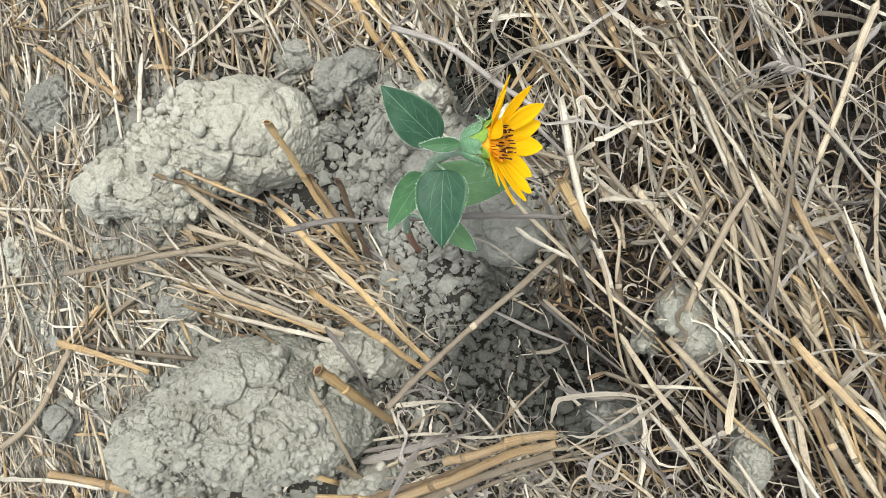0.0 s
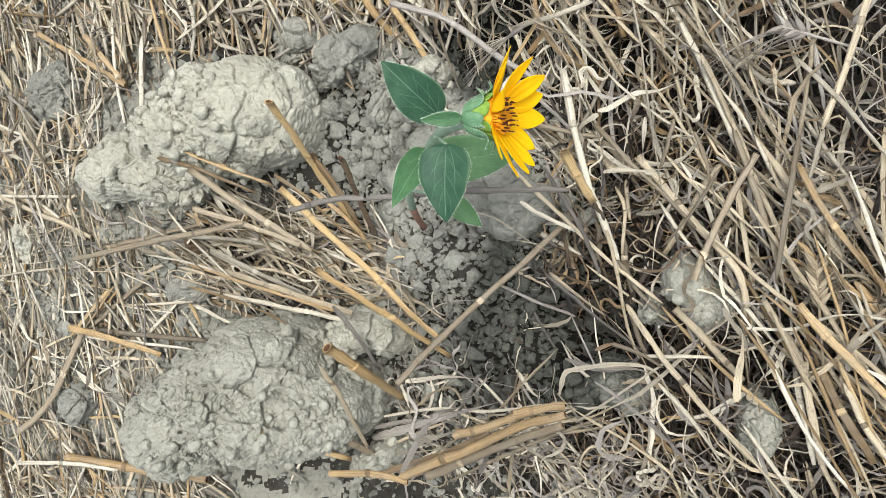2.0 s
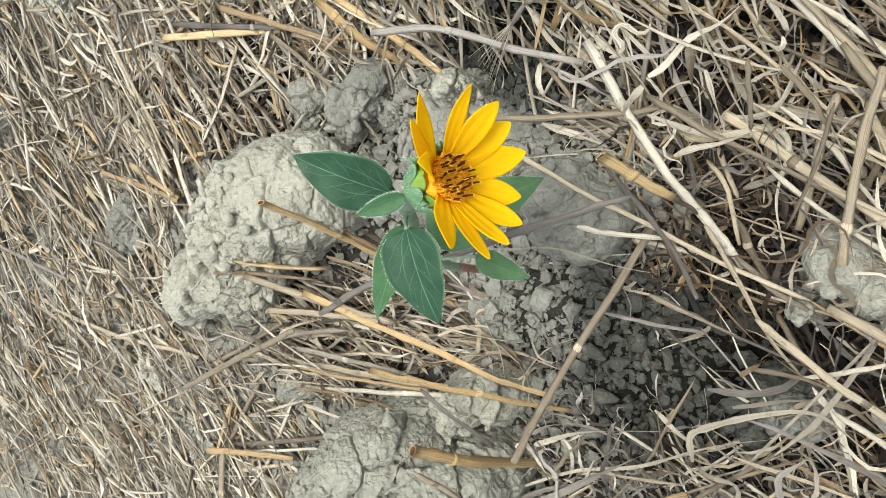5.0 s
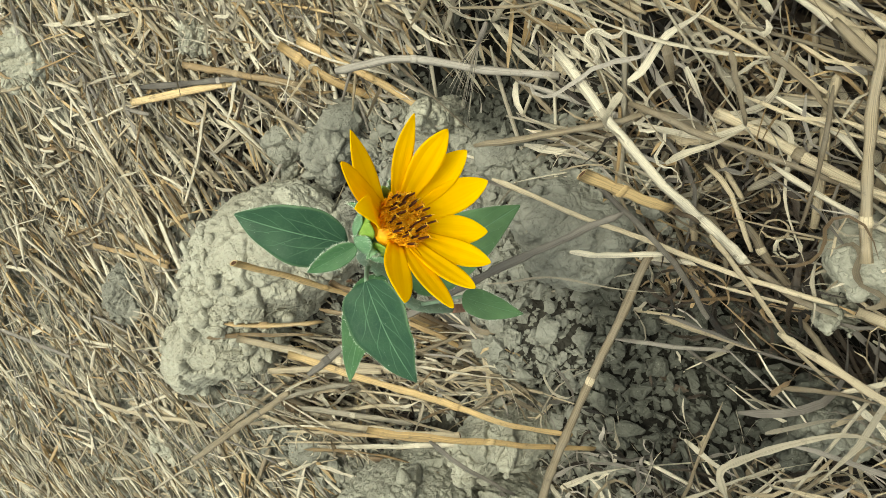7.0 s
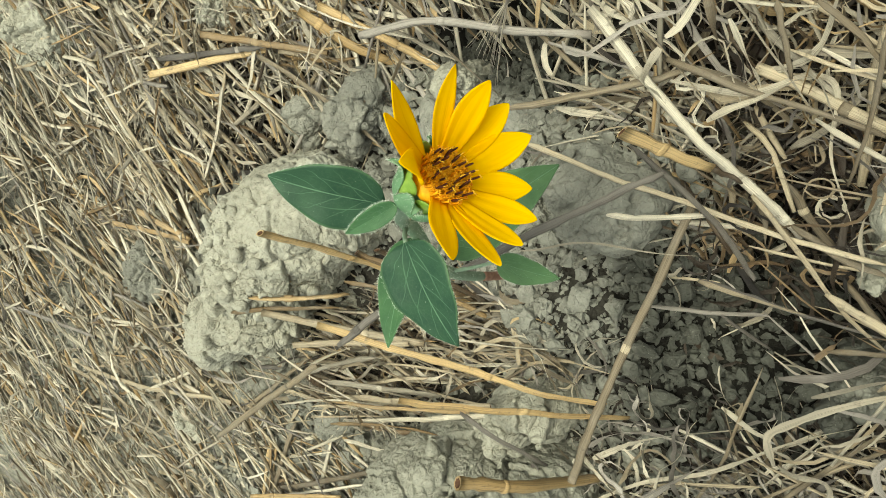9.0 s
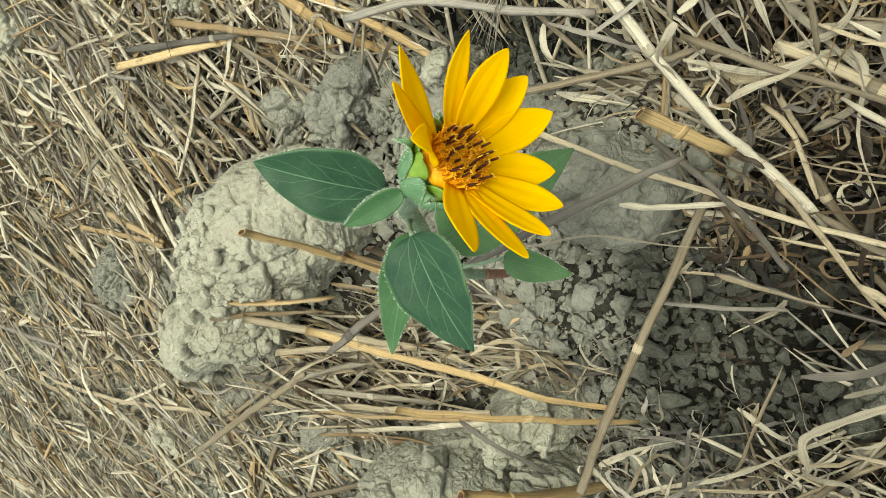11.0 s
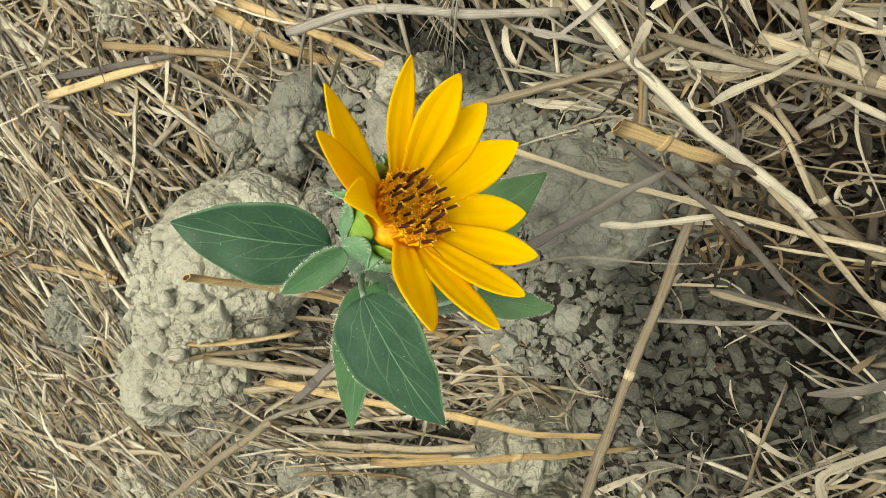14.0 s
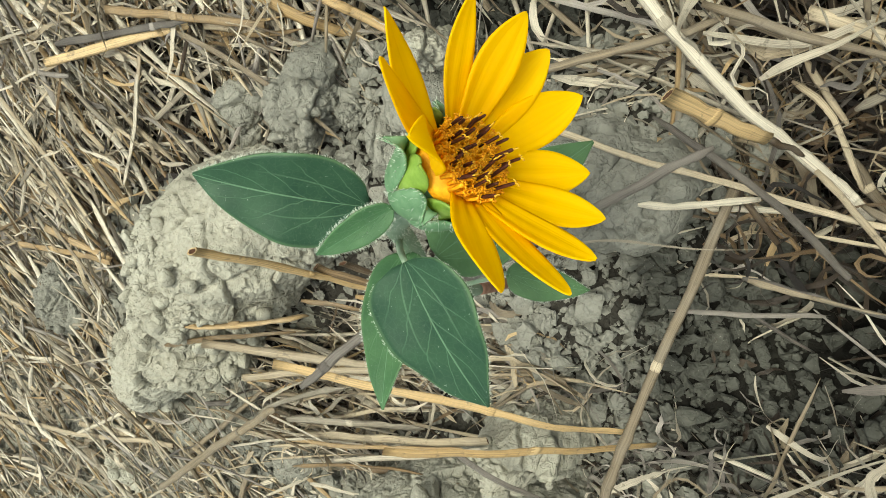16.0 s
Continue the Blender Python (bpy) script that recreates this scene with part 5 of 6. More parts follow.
bright_bag = ["tan"] * 7 + ["pale"] * 7 + ["grey"] * 7 + ["gold"] + ["brown"] * 2
rng = random.Random(21)
made = 0
while made < 15500:
    if rng.random() < 0.55:
        x, y = rng.uniform(-0.32, 0.24), rng.uniform(-0.24, 0.24)
    else:
        x, y = rng.uniform(-0.30, 0.0) - 0.75 * rng.random() ** 1.6, rng.uniform(-0.28, 0.46)
    cover, heap = straw_cover(x, y)
    middle = max(float(bump(x, y, -0.215, -0.022, 0.085, 0.038, -18)), float(bump(x, y, -0.045, -0.150, 0.075, 0.028, 10)), float(bump(x, y, -0.27, 0.17, 0.10, 0.05)))
    on_clod = any(((x - cx) / rx) ** 2 + ((y - cy) / ry) ** 2 < 1 for cx, cy, rx, ry in CLODS)
    clump = noise.noise(Vector((x * 38.0, y * 38.0, 2.0))) * (2.4 if x > 0.0 else 1.3) + (0.42 if x > 0.0 else 0.62)
    if rng.random() > cover * min(1.0, max(0.04 if x > 0.0 else 0.10, clump)) or (on_clod and rng.random() < 0.985):
        continue
    right = 1.0 / (1.0 + math.exp(-(x - 0.01) * 70.0))
    # here the deep pieces carry the shade between straws as colour
    dark_gaps = right > 0.5 or middle > 0.35
    deep = rng.random() < (0.34 if dark_gaps else 0.12)
    if not deep and rng.random() < (0.70 if right > 0.5 else (0.45 if dark_gaps else 0.15)):
        continue
    made += 1
    far = x < -0.3
    way = radians(straw_way(x, y, rng))
    lie = rng.random() * 0.4 if deep else 0.35 + 0.65 * rng.random() ** 1.2
    z = float(ground_height(np.array([x]), np.array([y]))[0]) - 0.024 * right + 0.002 + (heap + 0.022 * right) * lie
    draw = rng.random()
    shares = (0.05, 0.50) if right > 0.5 and not deep else ((0.55, 0.92) if far else (0.20, 0.84))
    kind = "stalk" if draw < shares[0] else ("leaf" if draw < shares[1] else "curl")
    length = rng.uniform(0.022, 0.095) if far else rng.uniform(0.025, 0.11) + (0.06 * rng.random() if x > 0.0 and kind != "curl" else 0)
    count = {"stalk": 8, "leaf": 6 if far else 10, "curl": 8 if far else 14}[kind]
    s = np.linspace(-0.5, 0.5, count)
    bend = rng.gauss(0, {"stalk": 0.10, "leaf": 0.7, "curl": 2.4}[kind])
    angle = way + bend * s * 2 + (rng.gauss(0, 0.5) * np.sin(s * 9.0) if kind == "curl" else 0)
    if kind != "stalk":
        angle = angle + np.cumsum([rng.gauss(0, 0.16) for _ in range(count)])
    climb = np.full(count, rng.gauss(0, 0.12)) + (s * rng.gauss(0, 0.6) if kind != "stalk" else 0)
    path = np.cumsum(np.stack([np.cos(angle), np.sin(angle), climb], 1) * (length / count), 0)
    path += np.array([x, y, z]) - path[count // 2]
    tone = rng.choice((shaded_rot_bag if dark_gaps else (field_bag if far else mulch_bag)) if deep else ((russet_bag if y > 0.02 and x < 0.08 else bright_bag) if right > 0.5 else tone_bag))
    if tone == "gold" and -0.09 < x < 0.06 and y < -0.05:
        tone = "grey"
    if kind == "stalk":
        half = np.full(count, 0.0005 + 0.0010 * rng.random() ** 1.6 if far else rng.uniform(0.0006, 0.0016))
        half[[0, -1]] *= rng.uniform(0.3, 0.8)
        verts, faces, uvs, _ = sweep(path, half, rng.uniform(0.35, 0.9), 6, rng.gauss(0, 0.6), rng.uniform(0, 3))
        heaps[tone].add(verts, faces, uvs)
    else:
        wide = rng.uniform(0.0003, 0.0009) if kind == "curl" else (rng.uniform(0.0004, 0.0018) if far else 0.0004 + 0.0015 * rng.random() ** 1.8)
        half = wide * np.clip(np.minimum((s + 0.5) * 8 + 0.3, (0.5 - s) * 6 + 0.15), 0, 1) * np.array([rng.uniform(0.7, 1.25) for _ in range(count)])
        verts, faces, uvs, _ = sweep(path, half, 0.10, 6, rng.gauss(0, 2.4), rng.gauss(0, 0.8))
        leaf_heaps[tone].add(verts, faces, uvs)
def swath(count, x, y, rx, ry, way, spread, low, high, long, thick, bag):
    """Straw that was laid down together: stalks of one direction round a place."""
    for _ in range(count):
        at = np.array((x + rng.gauss(0, rx), y + rng.gauss(0, ry), 0.0))
        at[2] = float(ground_height(at[0:1], at[1:2])[0]) + rng.uniform(low, high)
        turn, size = radians(way + rng.gauss(0, spread)), rng.uniform(*long)
        bow, tilt = rng.gauss(0, 0.10), rng.gauss(0, 0.08)
        k = np.linspace(-0.5, 0.5, 12)
        kink = np.cumsum([rng.gauss(0, 0.035) for _ in k]) + (rng.gauss(0, 0.25) * (k > rng.uniform(-0.3, 0.3)) if rng.random() < 0.35 else 0)
        way_now = turn + bow * k * 2 + kink
        step = np.stack([np.cos(way_now), np.sin(way_now), np.full(12, tilt)], 1)
        path = at + np.cumsum(step, 0) * size / 12 - step.sum(0) * size / 24
        path[:, 2] = np.maximum(path[:, 2], ground_height(path[:, 0], path[:, 1]) + 0.001)
        half = rng.uniform(*thick) * 0.8 * (1 + 0.14 * np.random.RandomState(rng.randrange(9999)).normal(0, 1, 12))
        half *= np.clip(np.minimum((k + 0.5) * 9 + 0.35, (0.5 - k) * 7 + 0.12), 0, 1)
        verts, faces, uvs, _ = sweep(path, half, rng.uniform(0.2, 0.7), 9, rng.gauss(0, 1.0), rng.uniform(-0.4, 0.4), False, 0.16)
        heaps[rng.choice(bag)].add(verts, faces, uvs)


WARM = ["gold", "tan", "tan", "pale", "tan"]
COOL = ["tan", "pale", "pale", "grey", "tan"]
swath(37, -0.325, 0.165, 0.030, 0.030, -82, 8, 0.004, 0.022, (0.06, 0.13), (0.0009, 0.0022), WARM)
swath(32, -0.270, 0.190, 0.030, 0.030, -80, 12, 0.004, 0.020, (0.05, 0.12), (0.0008, 0.0020), COOL)
swath(18, -0.160, 0.165, 0.025, 0.020, -56, 9, 0.004, 0.020, (0.06, 0.12), (0.0008, 0.0019), WARM)
swath(48, -0.230, -0.020, 0.040, 0.018, -24, 9, 0.004, 0.026, (0.05, 0.12), (0.0008, 0.0020), COOL + ["gold"])
swath(14, 0.085, 0.020, 0.025, 0.060, -70, 9, 0.018, 0.042, (0.09, 0.22), (0.0008, 0.0016), COOL)
swath(13, 0.130, -0.070, 0.025, 0.050, -62, 8, 0.016, 0.048, (0.09, 0.22), (0.0009, 0.0017), WARM)
swath(4, 0.055, 0.000, 0.030, 0.050, -52, 9, 0.014, 0.036, (0.08, 0.18), (0.0007, 0.0016), COOL)
swath(16, 0.035, 0.105, 0.035, 0.030, -60, 18, 0.014, 0.038, (0.06, 0.14), (0.0007, 0.0016), WARM)
swath(22, 0.085, 0.075, 0.030, 0.050, -66, 12, 0.022, 0.050, (0.09, 0.20), (0.0007, 0.0016), ["pale", "pale", "tan"])
swath(16, 0.140, -0.090, 0.020, 0.040, -62, 7, 0.026, 0.056, (0.10, 0.20), (0.0010, 0.0018), ["gold", "gold", "tan", "pale"])
swath(72, -0.420, 0.060, 0.070, 0.110, -86, 16, 0.003, 0.014, (0.04, 0.11), (0.0006, 0.0014), COOL)
swath(88, -0.560, 0.120, 0.120, 0.140, -80, 20, 0.003, 0.016, (0.04, 0.12), (0.0007, 0.0018), COOL)
swath(48, -0.440, -0.110, 0.050, 0.060, -88, 10, 0.003, 0.014, (0.05, 0.12), (0.0007, 0.0016), COOL)
swath(13, -0.040, -0.150, 0.045, 0.016, 16, 12, 0.010, 0.034, (0.05, 0.14), (0.0007, 0.0018), WARM)


def tangle(count, x, y, rx, ry, low, high, long, wide, bag):
    """Thin dry leaf ribbons, curled into one another round a place."""
    for _ in range(count):
        at = np.array((x + rng.gauss(0, rx), y + rng.gauss(0, ry), 0.0))
        at[2] = float(ground_height(at[0:1], at[1:2])[0]) + rng.uniform(low, high)
        k = np.linspace(-0.5, 0.5, 16)
        turn = np.cumsum([rng.gauss(0, 0.2) for _ in k]) + rng.uniform(0, 6.28) + rng.gauss(0, 1.7) * k * 2 + rng.gauss(0, 0.7) * np.sin(k * rng.uniform(6, 14))
        climb = rng.gauss(0, 0.2) + rng.gauss(0, 0.8) * k
        size = rng.uniform(*long)
        path = np.cumsum(np.stack([np.cos(turn), np.sin(turn), np.full(16, 0.0) + climb], 1), 0) * size / 16
        path += at - path[8]
        path[:, 2] = np.maximum(path[:, 2], ground_height(path[:, 0], path[:, 1]) + 0.002)
        half = rng.uniform(*wide) * np.clip(np.minimum((k + 0.5) * 6 + 0.3, (0.5 - k) * 3 + 0.1), 0, 1) * np.array([rng.uniform(0.65, 1.3) for _ in k])
        verts, faces, uvs, _ = sweep(path, half, 0.10, 6, rng.gauss(0, 3.0), rng.gauss(0, 0.8))
        leaf_heaps[rng.choice(bag)].add(verts, faces, uvs)


ASH = ["grey"] * 5 + ["pale"] * 4 + ["tan"] * 2
HUSKS = ["pale"] * 5 + ["tan"] * 4 + ["grey"] * 2
tangle(30, -0.118, -0.116, 0.022, 0.014, 0.004, 0.030, (0.02, 0.07), (0.0004, 0.0013), ASH)
tangle(24, -0.085, -0.134, 0.028, 0.014, 0.004, 0.026, (0.02, 0.06), (0.0004, 0.0011), ASH)
tangle(20, -0.010, -0.148, 0.028, 0.012, 0.006, 0.036, (0.02, 0.07), (0.0004, 0.0014), ASH)
tangle(44, 0.030, -0.168, 0.035, 0.018, 0.010, 0.044, (0.02, 0.08), (0.0004, 0.0015), ASH)
tangle(50, -0.070, -0.172, 0.035, 0.014, 0.006, 0.030, (0.02, 0.06), (0.0004, 0.0012), ASH)
# near-black ribbons that paint the shade under the loose leaves
tangle(34, -0.105, -0.110, 0.030, 0.018, 0.001, 0.008, (0.02, 0.05), (0.0006, 0.0016), ["shaded_rot"])
tangle(60, -0.010, -0.150, 0.045, 0.022, 0.001, 0.012, (0.02, 0.06), (0.0006, 0.0018), ["shaded_rot"])
RUSSET = ["tan"] * 5 + ["brown"] * 4 + ["gold"] * 3 + ["pale"] * 3
tangle(80, 0.050, 0.100, 0.032, 0.050, 0.006, 0.044, (0.03, 0.09), (0.0003, 0.0009), RUSSET)
tangle(50, 0.065, 0.005, 0.030, 0.040, 0.006, 0.040, (0.03, 0.09), (0.0003, 0.0009), RUSSET)
tangle(30, 0.055, 0.060, 0.035, 0.060, 0.012, 0.044, (0.02, 0.08), (0.0004, 0.0012), HUSKS)
tangle(46, 0.110, -0.010, 0.035, 0.060, 0.014, 0.048, (0.02, 0.08), (0.0004, 0.0014), HUSKS)
# near-black decayed layer, coloured as if shaded by the straw above
tangle(100, 0.006, -0.036, 0.022, 0.022, 0.002, 0.030, (0.03, 0.07), (0.0004, 0.0014), ["shaded_rot"] * 4 + ["brown"])
tangle(90, 0.050, 0.000, 0.030, 0.035, 0.002, 0.024, (0.03, 0.07), (0.0006, 0.0018), ["shaded_rot"] * 6 + ["brown"])
tangle(90, 0.110, -0.105, 0.020, 0.025, 0.002, 0.020, (0.03, 0.06), (0.0006, 0.0018), ["shaded_rot"])
tangle(60, -0.235, -0.030, 0.040, 0.020, 0.004, 0.026, (0.015, 0.05), (0.0004, 0.0011), HUSKS)
tangle(60, -0.290, 0.175, 0.060, 0.035, 0.004, 0.024, (0.015, 0.05), (0.0004, 0.0012), HUSKS)
for tone in TONES:
    if not heaps[tone].count or not leaf_heaps[tone].count:
        continue
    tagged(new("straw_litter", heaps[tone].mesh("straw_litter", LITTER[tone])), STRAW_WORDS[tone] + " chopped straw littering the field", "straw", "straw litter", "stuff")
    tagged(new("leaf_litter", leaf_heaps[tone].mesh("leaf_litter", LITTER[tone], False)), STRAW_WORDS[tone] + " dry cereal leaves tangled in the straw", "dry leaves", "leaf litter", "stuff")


# ---- ears of grain ----
def wheat_ear(label, base, tip, awn, tone):
    """A dry ear: two rows of husks along an axis, each with a bristle."""
    base, tip = np.array(base), np.array(tip)
    along = tip - base
    size = np.linalg.norm(along)
    along /= size
    side = np.cross(along, (0, 0, 1.0))
    side /= np.linalg.norm(side)
    up = np.cross(side, along)
    verts, faces, uvs, _ = sweep(np.linspace(base - along * 0.03, tip, 10), np.full(10, 0.0008), 1.0, 6)
    ob = tagged(new("wheat_ear", mesh_from("wheat_ear", verts, faces, STRAW[tone], uvs)), label, "wheat ear", "wheat ears")
    r = np.random.RandomState(int(abs(base[0]) * 9999))
    for k in range(18):
        at = base + along * size * (0.08 + 0.9 * k / 18)
        out = side * (1 if k % 2 else -1) + up * r.uniform(-0.2, 0.9)
        way = along * 1.6 + out + r.normal(0, 0.15, 3)
        way /= np.linalg.norm(way)
        long = r.uniform(0.009, 0.013)
        path = at + np.outer(np.linspace(0, 1, 6), way) * long
        verts, faces, uvs, _ = sweep(path, np.array([0.0004, 0.0012, 0.0015, 0.0012, 0.0007, 0.0002]), 0.6, 7)
        husk = under("husk", mesh_from("husk", verts, faces, STRAW[tone], uvs), ob)
        if awn:
            bend = np.linspace(0, 1, 7)[:, None]
            path = path[-1] + way * bend * awn * r.uniform(0.6, 1.1) + (out * 0.25 - np.array((0, 0, 0.15))) * bend ** 2 * awn
            verts, faces, uvs, _ = sweep(path, np.linspace(0.00035, 0.0001, 7), 1.0, 4)
            under("bristle", mesh_from("bristle", verts, faces, STRAW[tone], uvs), husk)
    return ob


wheat_ear("dry tan wheat ear lying in the straw", (0.1247, -0.0600, 0.0440), (0.1234, -0.0317, 0.0460), 0.006, "tan")
wheat_ear("weathered grey bearded ear on dark straw", (0.1252, 0.0873, 0.0280), (0.1100, 0.0931, 0.0340), 0.045, "grey")


def awn_fan(label, base, way, spread, length, count):
    """Loose bristles of a threshed ear, spreading from one end."""
    base, way = np.array(base), np.array(way) / np.linalg.norm(way)
    side = np.cross(way, (0, 0, 1.0))
    verts, faces, uvs, _ = sweep(np.array([base - way * 0.012, base - way * 0.004, base + way * 0.004]), np.array([0.0009, 0.0016, 0.0007]), 0.6, 7)
    ob = tagged(new("ear_fragment", mesh_from("ear_fragment", verts, faces, STRAW["grey"], uvs)), label, "wheat ear", "wheat ears")
    r = np.random.RandomState(77)
    for k in range(count):
        aim = way + side * (k / (count - 1) - 0.5) * spread + np.array((0, 0, r.uniform(-0.08, 0.14)))
        bend = np.linspace(0, 1, 8)[:, None]
        path = base + aim * bend * length * r.uniform(0.75, 1.1) + side * r.normal(0, 0.004) * bend ** 2
        verts, faces, uvs, _ = sweep(path, np.linspace(0.00028, 0.0001, 8), 1.0, 4)
        under("bristle", mesh_from("bristle", verts, faces, STRAW["pale" if k % 2 else "grey"], uvs), ob)
    return ob


awn_fan("weathered bristles of a threshed ear on the straw", (-0.038, 0.108, 0.03), (-0.035, -0.012, -0.018), 0.55, 0.048, 14)


# ---- the sunflower ----
flower = new("sunflower")
flower.location = (-0.1124, -0.0097, 0.004)
tagged(flower, "small blooming yellow sunflower with green leaves growing from cracked soil", "sunflower")
ORIGIN = np.array(flower.location)
stem_line = curve_through([(-0.1124, -0.0097, 0.000), (-0.098, 0.004, 0.055), (-0.078, 0.022, 0.110), (-0.050, 0.042, 0.148), (-0.034, 0.048, 0.168), (-0.016, 0.050, 0.177)], 60)
hair_dice = np.random.RandomState(5)


def hairs(name, roots, ways, length, parent, thick=0.00007):
    heap = Heap()
    for root, way in zip(roots, ways):
        way = way + hair_dice.normal(0, 0.35, 3)
        way /= np.linalg.norm(way) + 1e-9
        size = length * hair_dice.uniform(0.4, 1.2)
        path = np.array([root, root + way * size * 0.5, root + way * size + (0, 0, -0.1 * size)])
        verts, faces, uvs, _ = sweep(path, np.array([thick, thick * 0.8, thick * 0.2]), 1.0, 3)
        heap.add(verts, faces, uvs)
    return tagged(under(name, heap.mesh(name, DOWN), parent, "fine white plant hairs"), kind="stuff")


def tube_part(name, points, width_from, width_to, mat, parent, label="", count=20):
    path = curve_through(points, count) - ORIGIN
    verts, faces, uvs, _ = sweep(path, np.linspace(width_from, width_to, count) / 2, 1.0, 12)
    return under(name, mesh_from(name, verts, faces, mat, uvs), parent, label)


stem = tube_part("stem", stem_line[16:], 0.0042, 0.0058, STEM, flower, "pale green hairy stem", 44)
tube_part("stem_base", stem_line[:17], 0.0040, 0.0042, RED_STEM, flower, "reddish lower stem", 17)
ring_at = hair_dice.randint(18, 58, 900)
ring_way = hair_dice.normal(0, 1, (900, 3))
ring_way /= np.linalg.norm(ring_way, axis=1)[:, None]
hairs("stem_hairs", stem_line[ring_at] - ORIGIN + ring_way * 0.0024, ring_way, 0.0016, stem, 0.00004)


def leaf_grid(base, tip, width, normal, fold, arch, blunt, rows=26, cols=15, curl=0.0):
    base, tip, normal = [np.asarray(v, float) for v in (base, tip, normal)]
    along = tip - base
    side = np.cross(normal, along)
    side /= np.linalg.norm(side)
    normal = np.cross(along, side)
    normal /= np.linalg.norm(normal)
    size = np.linalg.norm(along)
    v = np.linspace(0.0, 1.0, rows)
    outline = (v + 0.004) ** blunt * (1 - v + 0.002) ** 0.92
    outline /= outline.max()
    u = np.linspace(-1, 1, cols)
    g = base + along * v[:, None, None] + side * (u[None, :, None] * outline[:, None, None] * width / 2)
    lift = fold * width * (np.abs(u)[None, :] ** 1.4) * outline[:, None] + arch * size * (4 * v * (1 - v))[:, None] + curl * size * (v ** 3)[:, None]
    lift = lift + 0.018 * width * np.sin(v * 17.0)[:, None] * np.abs(u)[None, :]
    g = g + normal * lift[:, :, None]
    uv = np.stack(np.meshgrid((u + 1) / 2, v), -1)
    return g, uv, normal, outline


def leaf(label, base, tip, width, normal, foot, fold=0.10, arch=0.05, blunt=0.42, curl=0.0, mat=LEAF):
    """A leaf blade with its stalk from foot to base, and a fringe of hairs."""
    g, uv, up, _ = leaf_grid(base, tip, width, normal, fold, arch, blunt, curl=curl)
    verts, faces, uvs = shell(g - ORIGIN, 0.00045, uv)
    ob = under("leaf", mesh_from("leaf", verts, faces, mat, uvs), flower, label)
    tube_part("leaf_stalk", [foot, (np.asarray(foot) + base) / 2 + np.array((0, 0, 0.0012)), base], 0.0017, 0.0013, STEM, ob, "", 8)
    g = g - ORIGIN
    edge = np.vstack([g[1:, 0], g[1:, -1]])
    out = np.vstack([g[1:, 0] - g[1:, 3], g[1:, -1] - g[1:, -4]])
    out /= np.linalg.norm(out, axis=1)[:, None] + 1e-9
    pick = hair_dice.randint(0, len(edge) - 1, 420)
    mix = hair_dice.rand(420)[:, None]
    roots = edge[pick] * mix + edge[np.minimum(pick + 1, len(edge) - 1)] * (1 - mix)
    good = np.linalg.norm(edge[pick] - edge[np.minimum(pick + 1, len(edge) - 1)], axis=1) < 0.006
    face_r, face_c = hair_dice.randint(1, 25, 26), hair_dice.randint(1, 14, 26)
    roots = np.vstack([roots[good], g[face_r, face_c]])
    ways = np.vstack([out[pick][good], np.tile(up, (26, 1))])
    hairs("leaf_hairs", roots, ways, 0.0008, ob, 0.000034)
    return ob


NODE = np.array((-0.043, 0.0455, 0.157))
leaf("dark green pointed leaf with pale veins", (-0.0372, 0.0535, 0.1690), (-0.0552, 0.0770, 0.1860), 0.0195, (0.15, 0.0, 1.0), NODE, 0.10, 0.06, 0.52)
leaf("dark green heart-shaped leaf with three pale main veins", (-0.0334, 0.0407, 0.1738), (-0.0361, 0.0073, 0.1738), 0.0232, (0.05, 0.1, 1.0), NODE, 0.08, 0.06, 0.36)
leaf("small green leaf half hidden under a larger one", (-0.0520, 0.0400, 0.1480), (-0.0610, 0.0153, 0.1740), 0.0150, (0.1, 0.0, 1.0), (-0.0500, 0.0415, 0.1470), mat=YOUNG_LEAF)
leaf("grey-green lower leaf below the flower", (-0.0620, 0.0330, 0.1250), (-0.0140, 0.0370, 0.1090), 0.0240, (0.1, 0.1, 1.0), (-0.0680, 0.0290, 0.1250), mat=LOWER_LEAF)
leaf("light green narrow lower leaf", (-0.0600, 0.0160, 0.1030), (-0.0440, -0.0010, 0.0960), 0.0120, (0.0, 0.1, 1.0), (-0.0790, 0.0210, 0.1070), mat=LOWER_LEAF)
leaf("small pale green leaf close under the flower head", (-0.0235, 0.0509, 0.1806), (-0.0396, 0.0512, 0.1864), 0.0062, (-0.2, -0.2, 1.0), (-0.0260, 0.0490, 0.1740), 0.12, 0.05, 0.5, mat=YOUNG_LEAF)

# flower head: its axis, and two directions across it
CENTRE = np.array((-0.0085, 0.0505, 0.1770))
AXIS = np.array((0.990, -0.040, 0.125))
AXIS /= np.linalg.norm(AXIS)
ACROSS = np.cross((0.0, 0.0, 1.0), AXIS)
ACROSS /= np.linalg.norm(ACROSS)
RISE = np.cross(AXIS, ACROSS)


def head_point(radius, degrees, ahead):
    a = radians(degrees)
    return CENTRE + ACROSS * math.cos(a) * radius + RISE * math.sin(a) * radius + AXIS * ahead


profile = [(-0.0150, 0.0024), (-0.0135, 0.0048), (-0.0105, 0.0068), (-0.0070, 0.0076), (-0.0035, 0.0077), (-0.0014, 0.0074), (-0.0004, 0.0064), (0.0008, 0.0040), (0.0012, 0.0002)]
turns = 28
verts, faces = [], []
for ahead, radius in profile:
    verts += [head_point(radius, 360 * k / turns, ahead) - ORIGIN for k in range(turns)]
for i in range(len(profile) - 1):
    for j in range(turns):
        k = (j + 1) % turns
        faces.append((i * turns + j, i * turns + k, (i + 1) * turns + k, (i + 1) * turns + j))
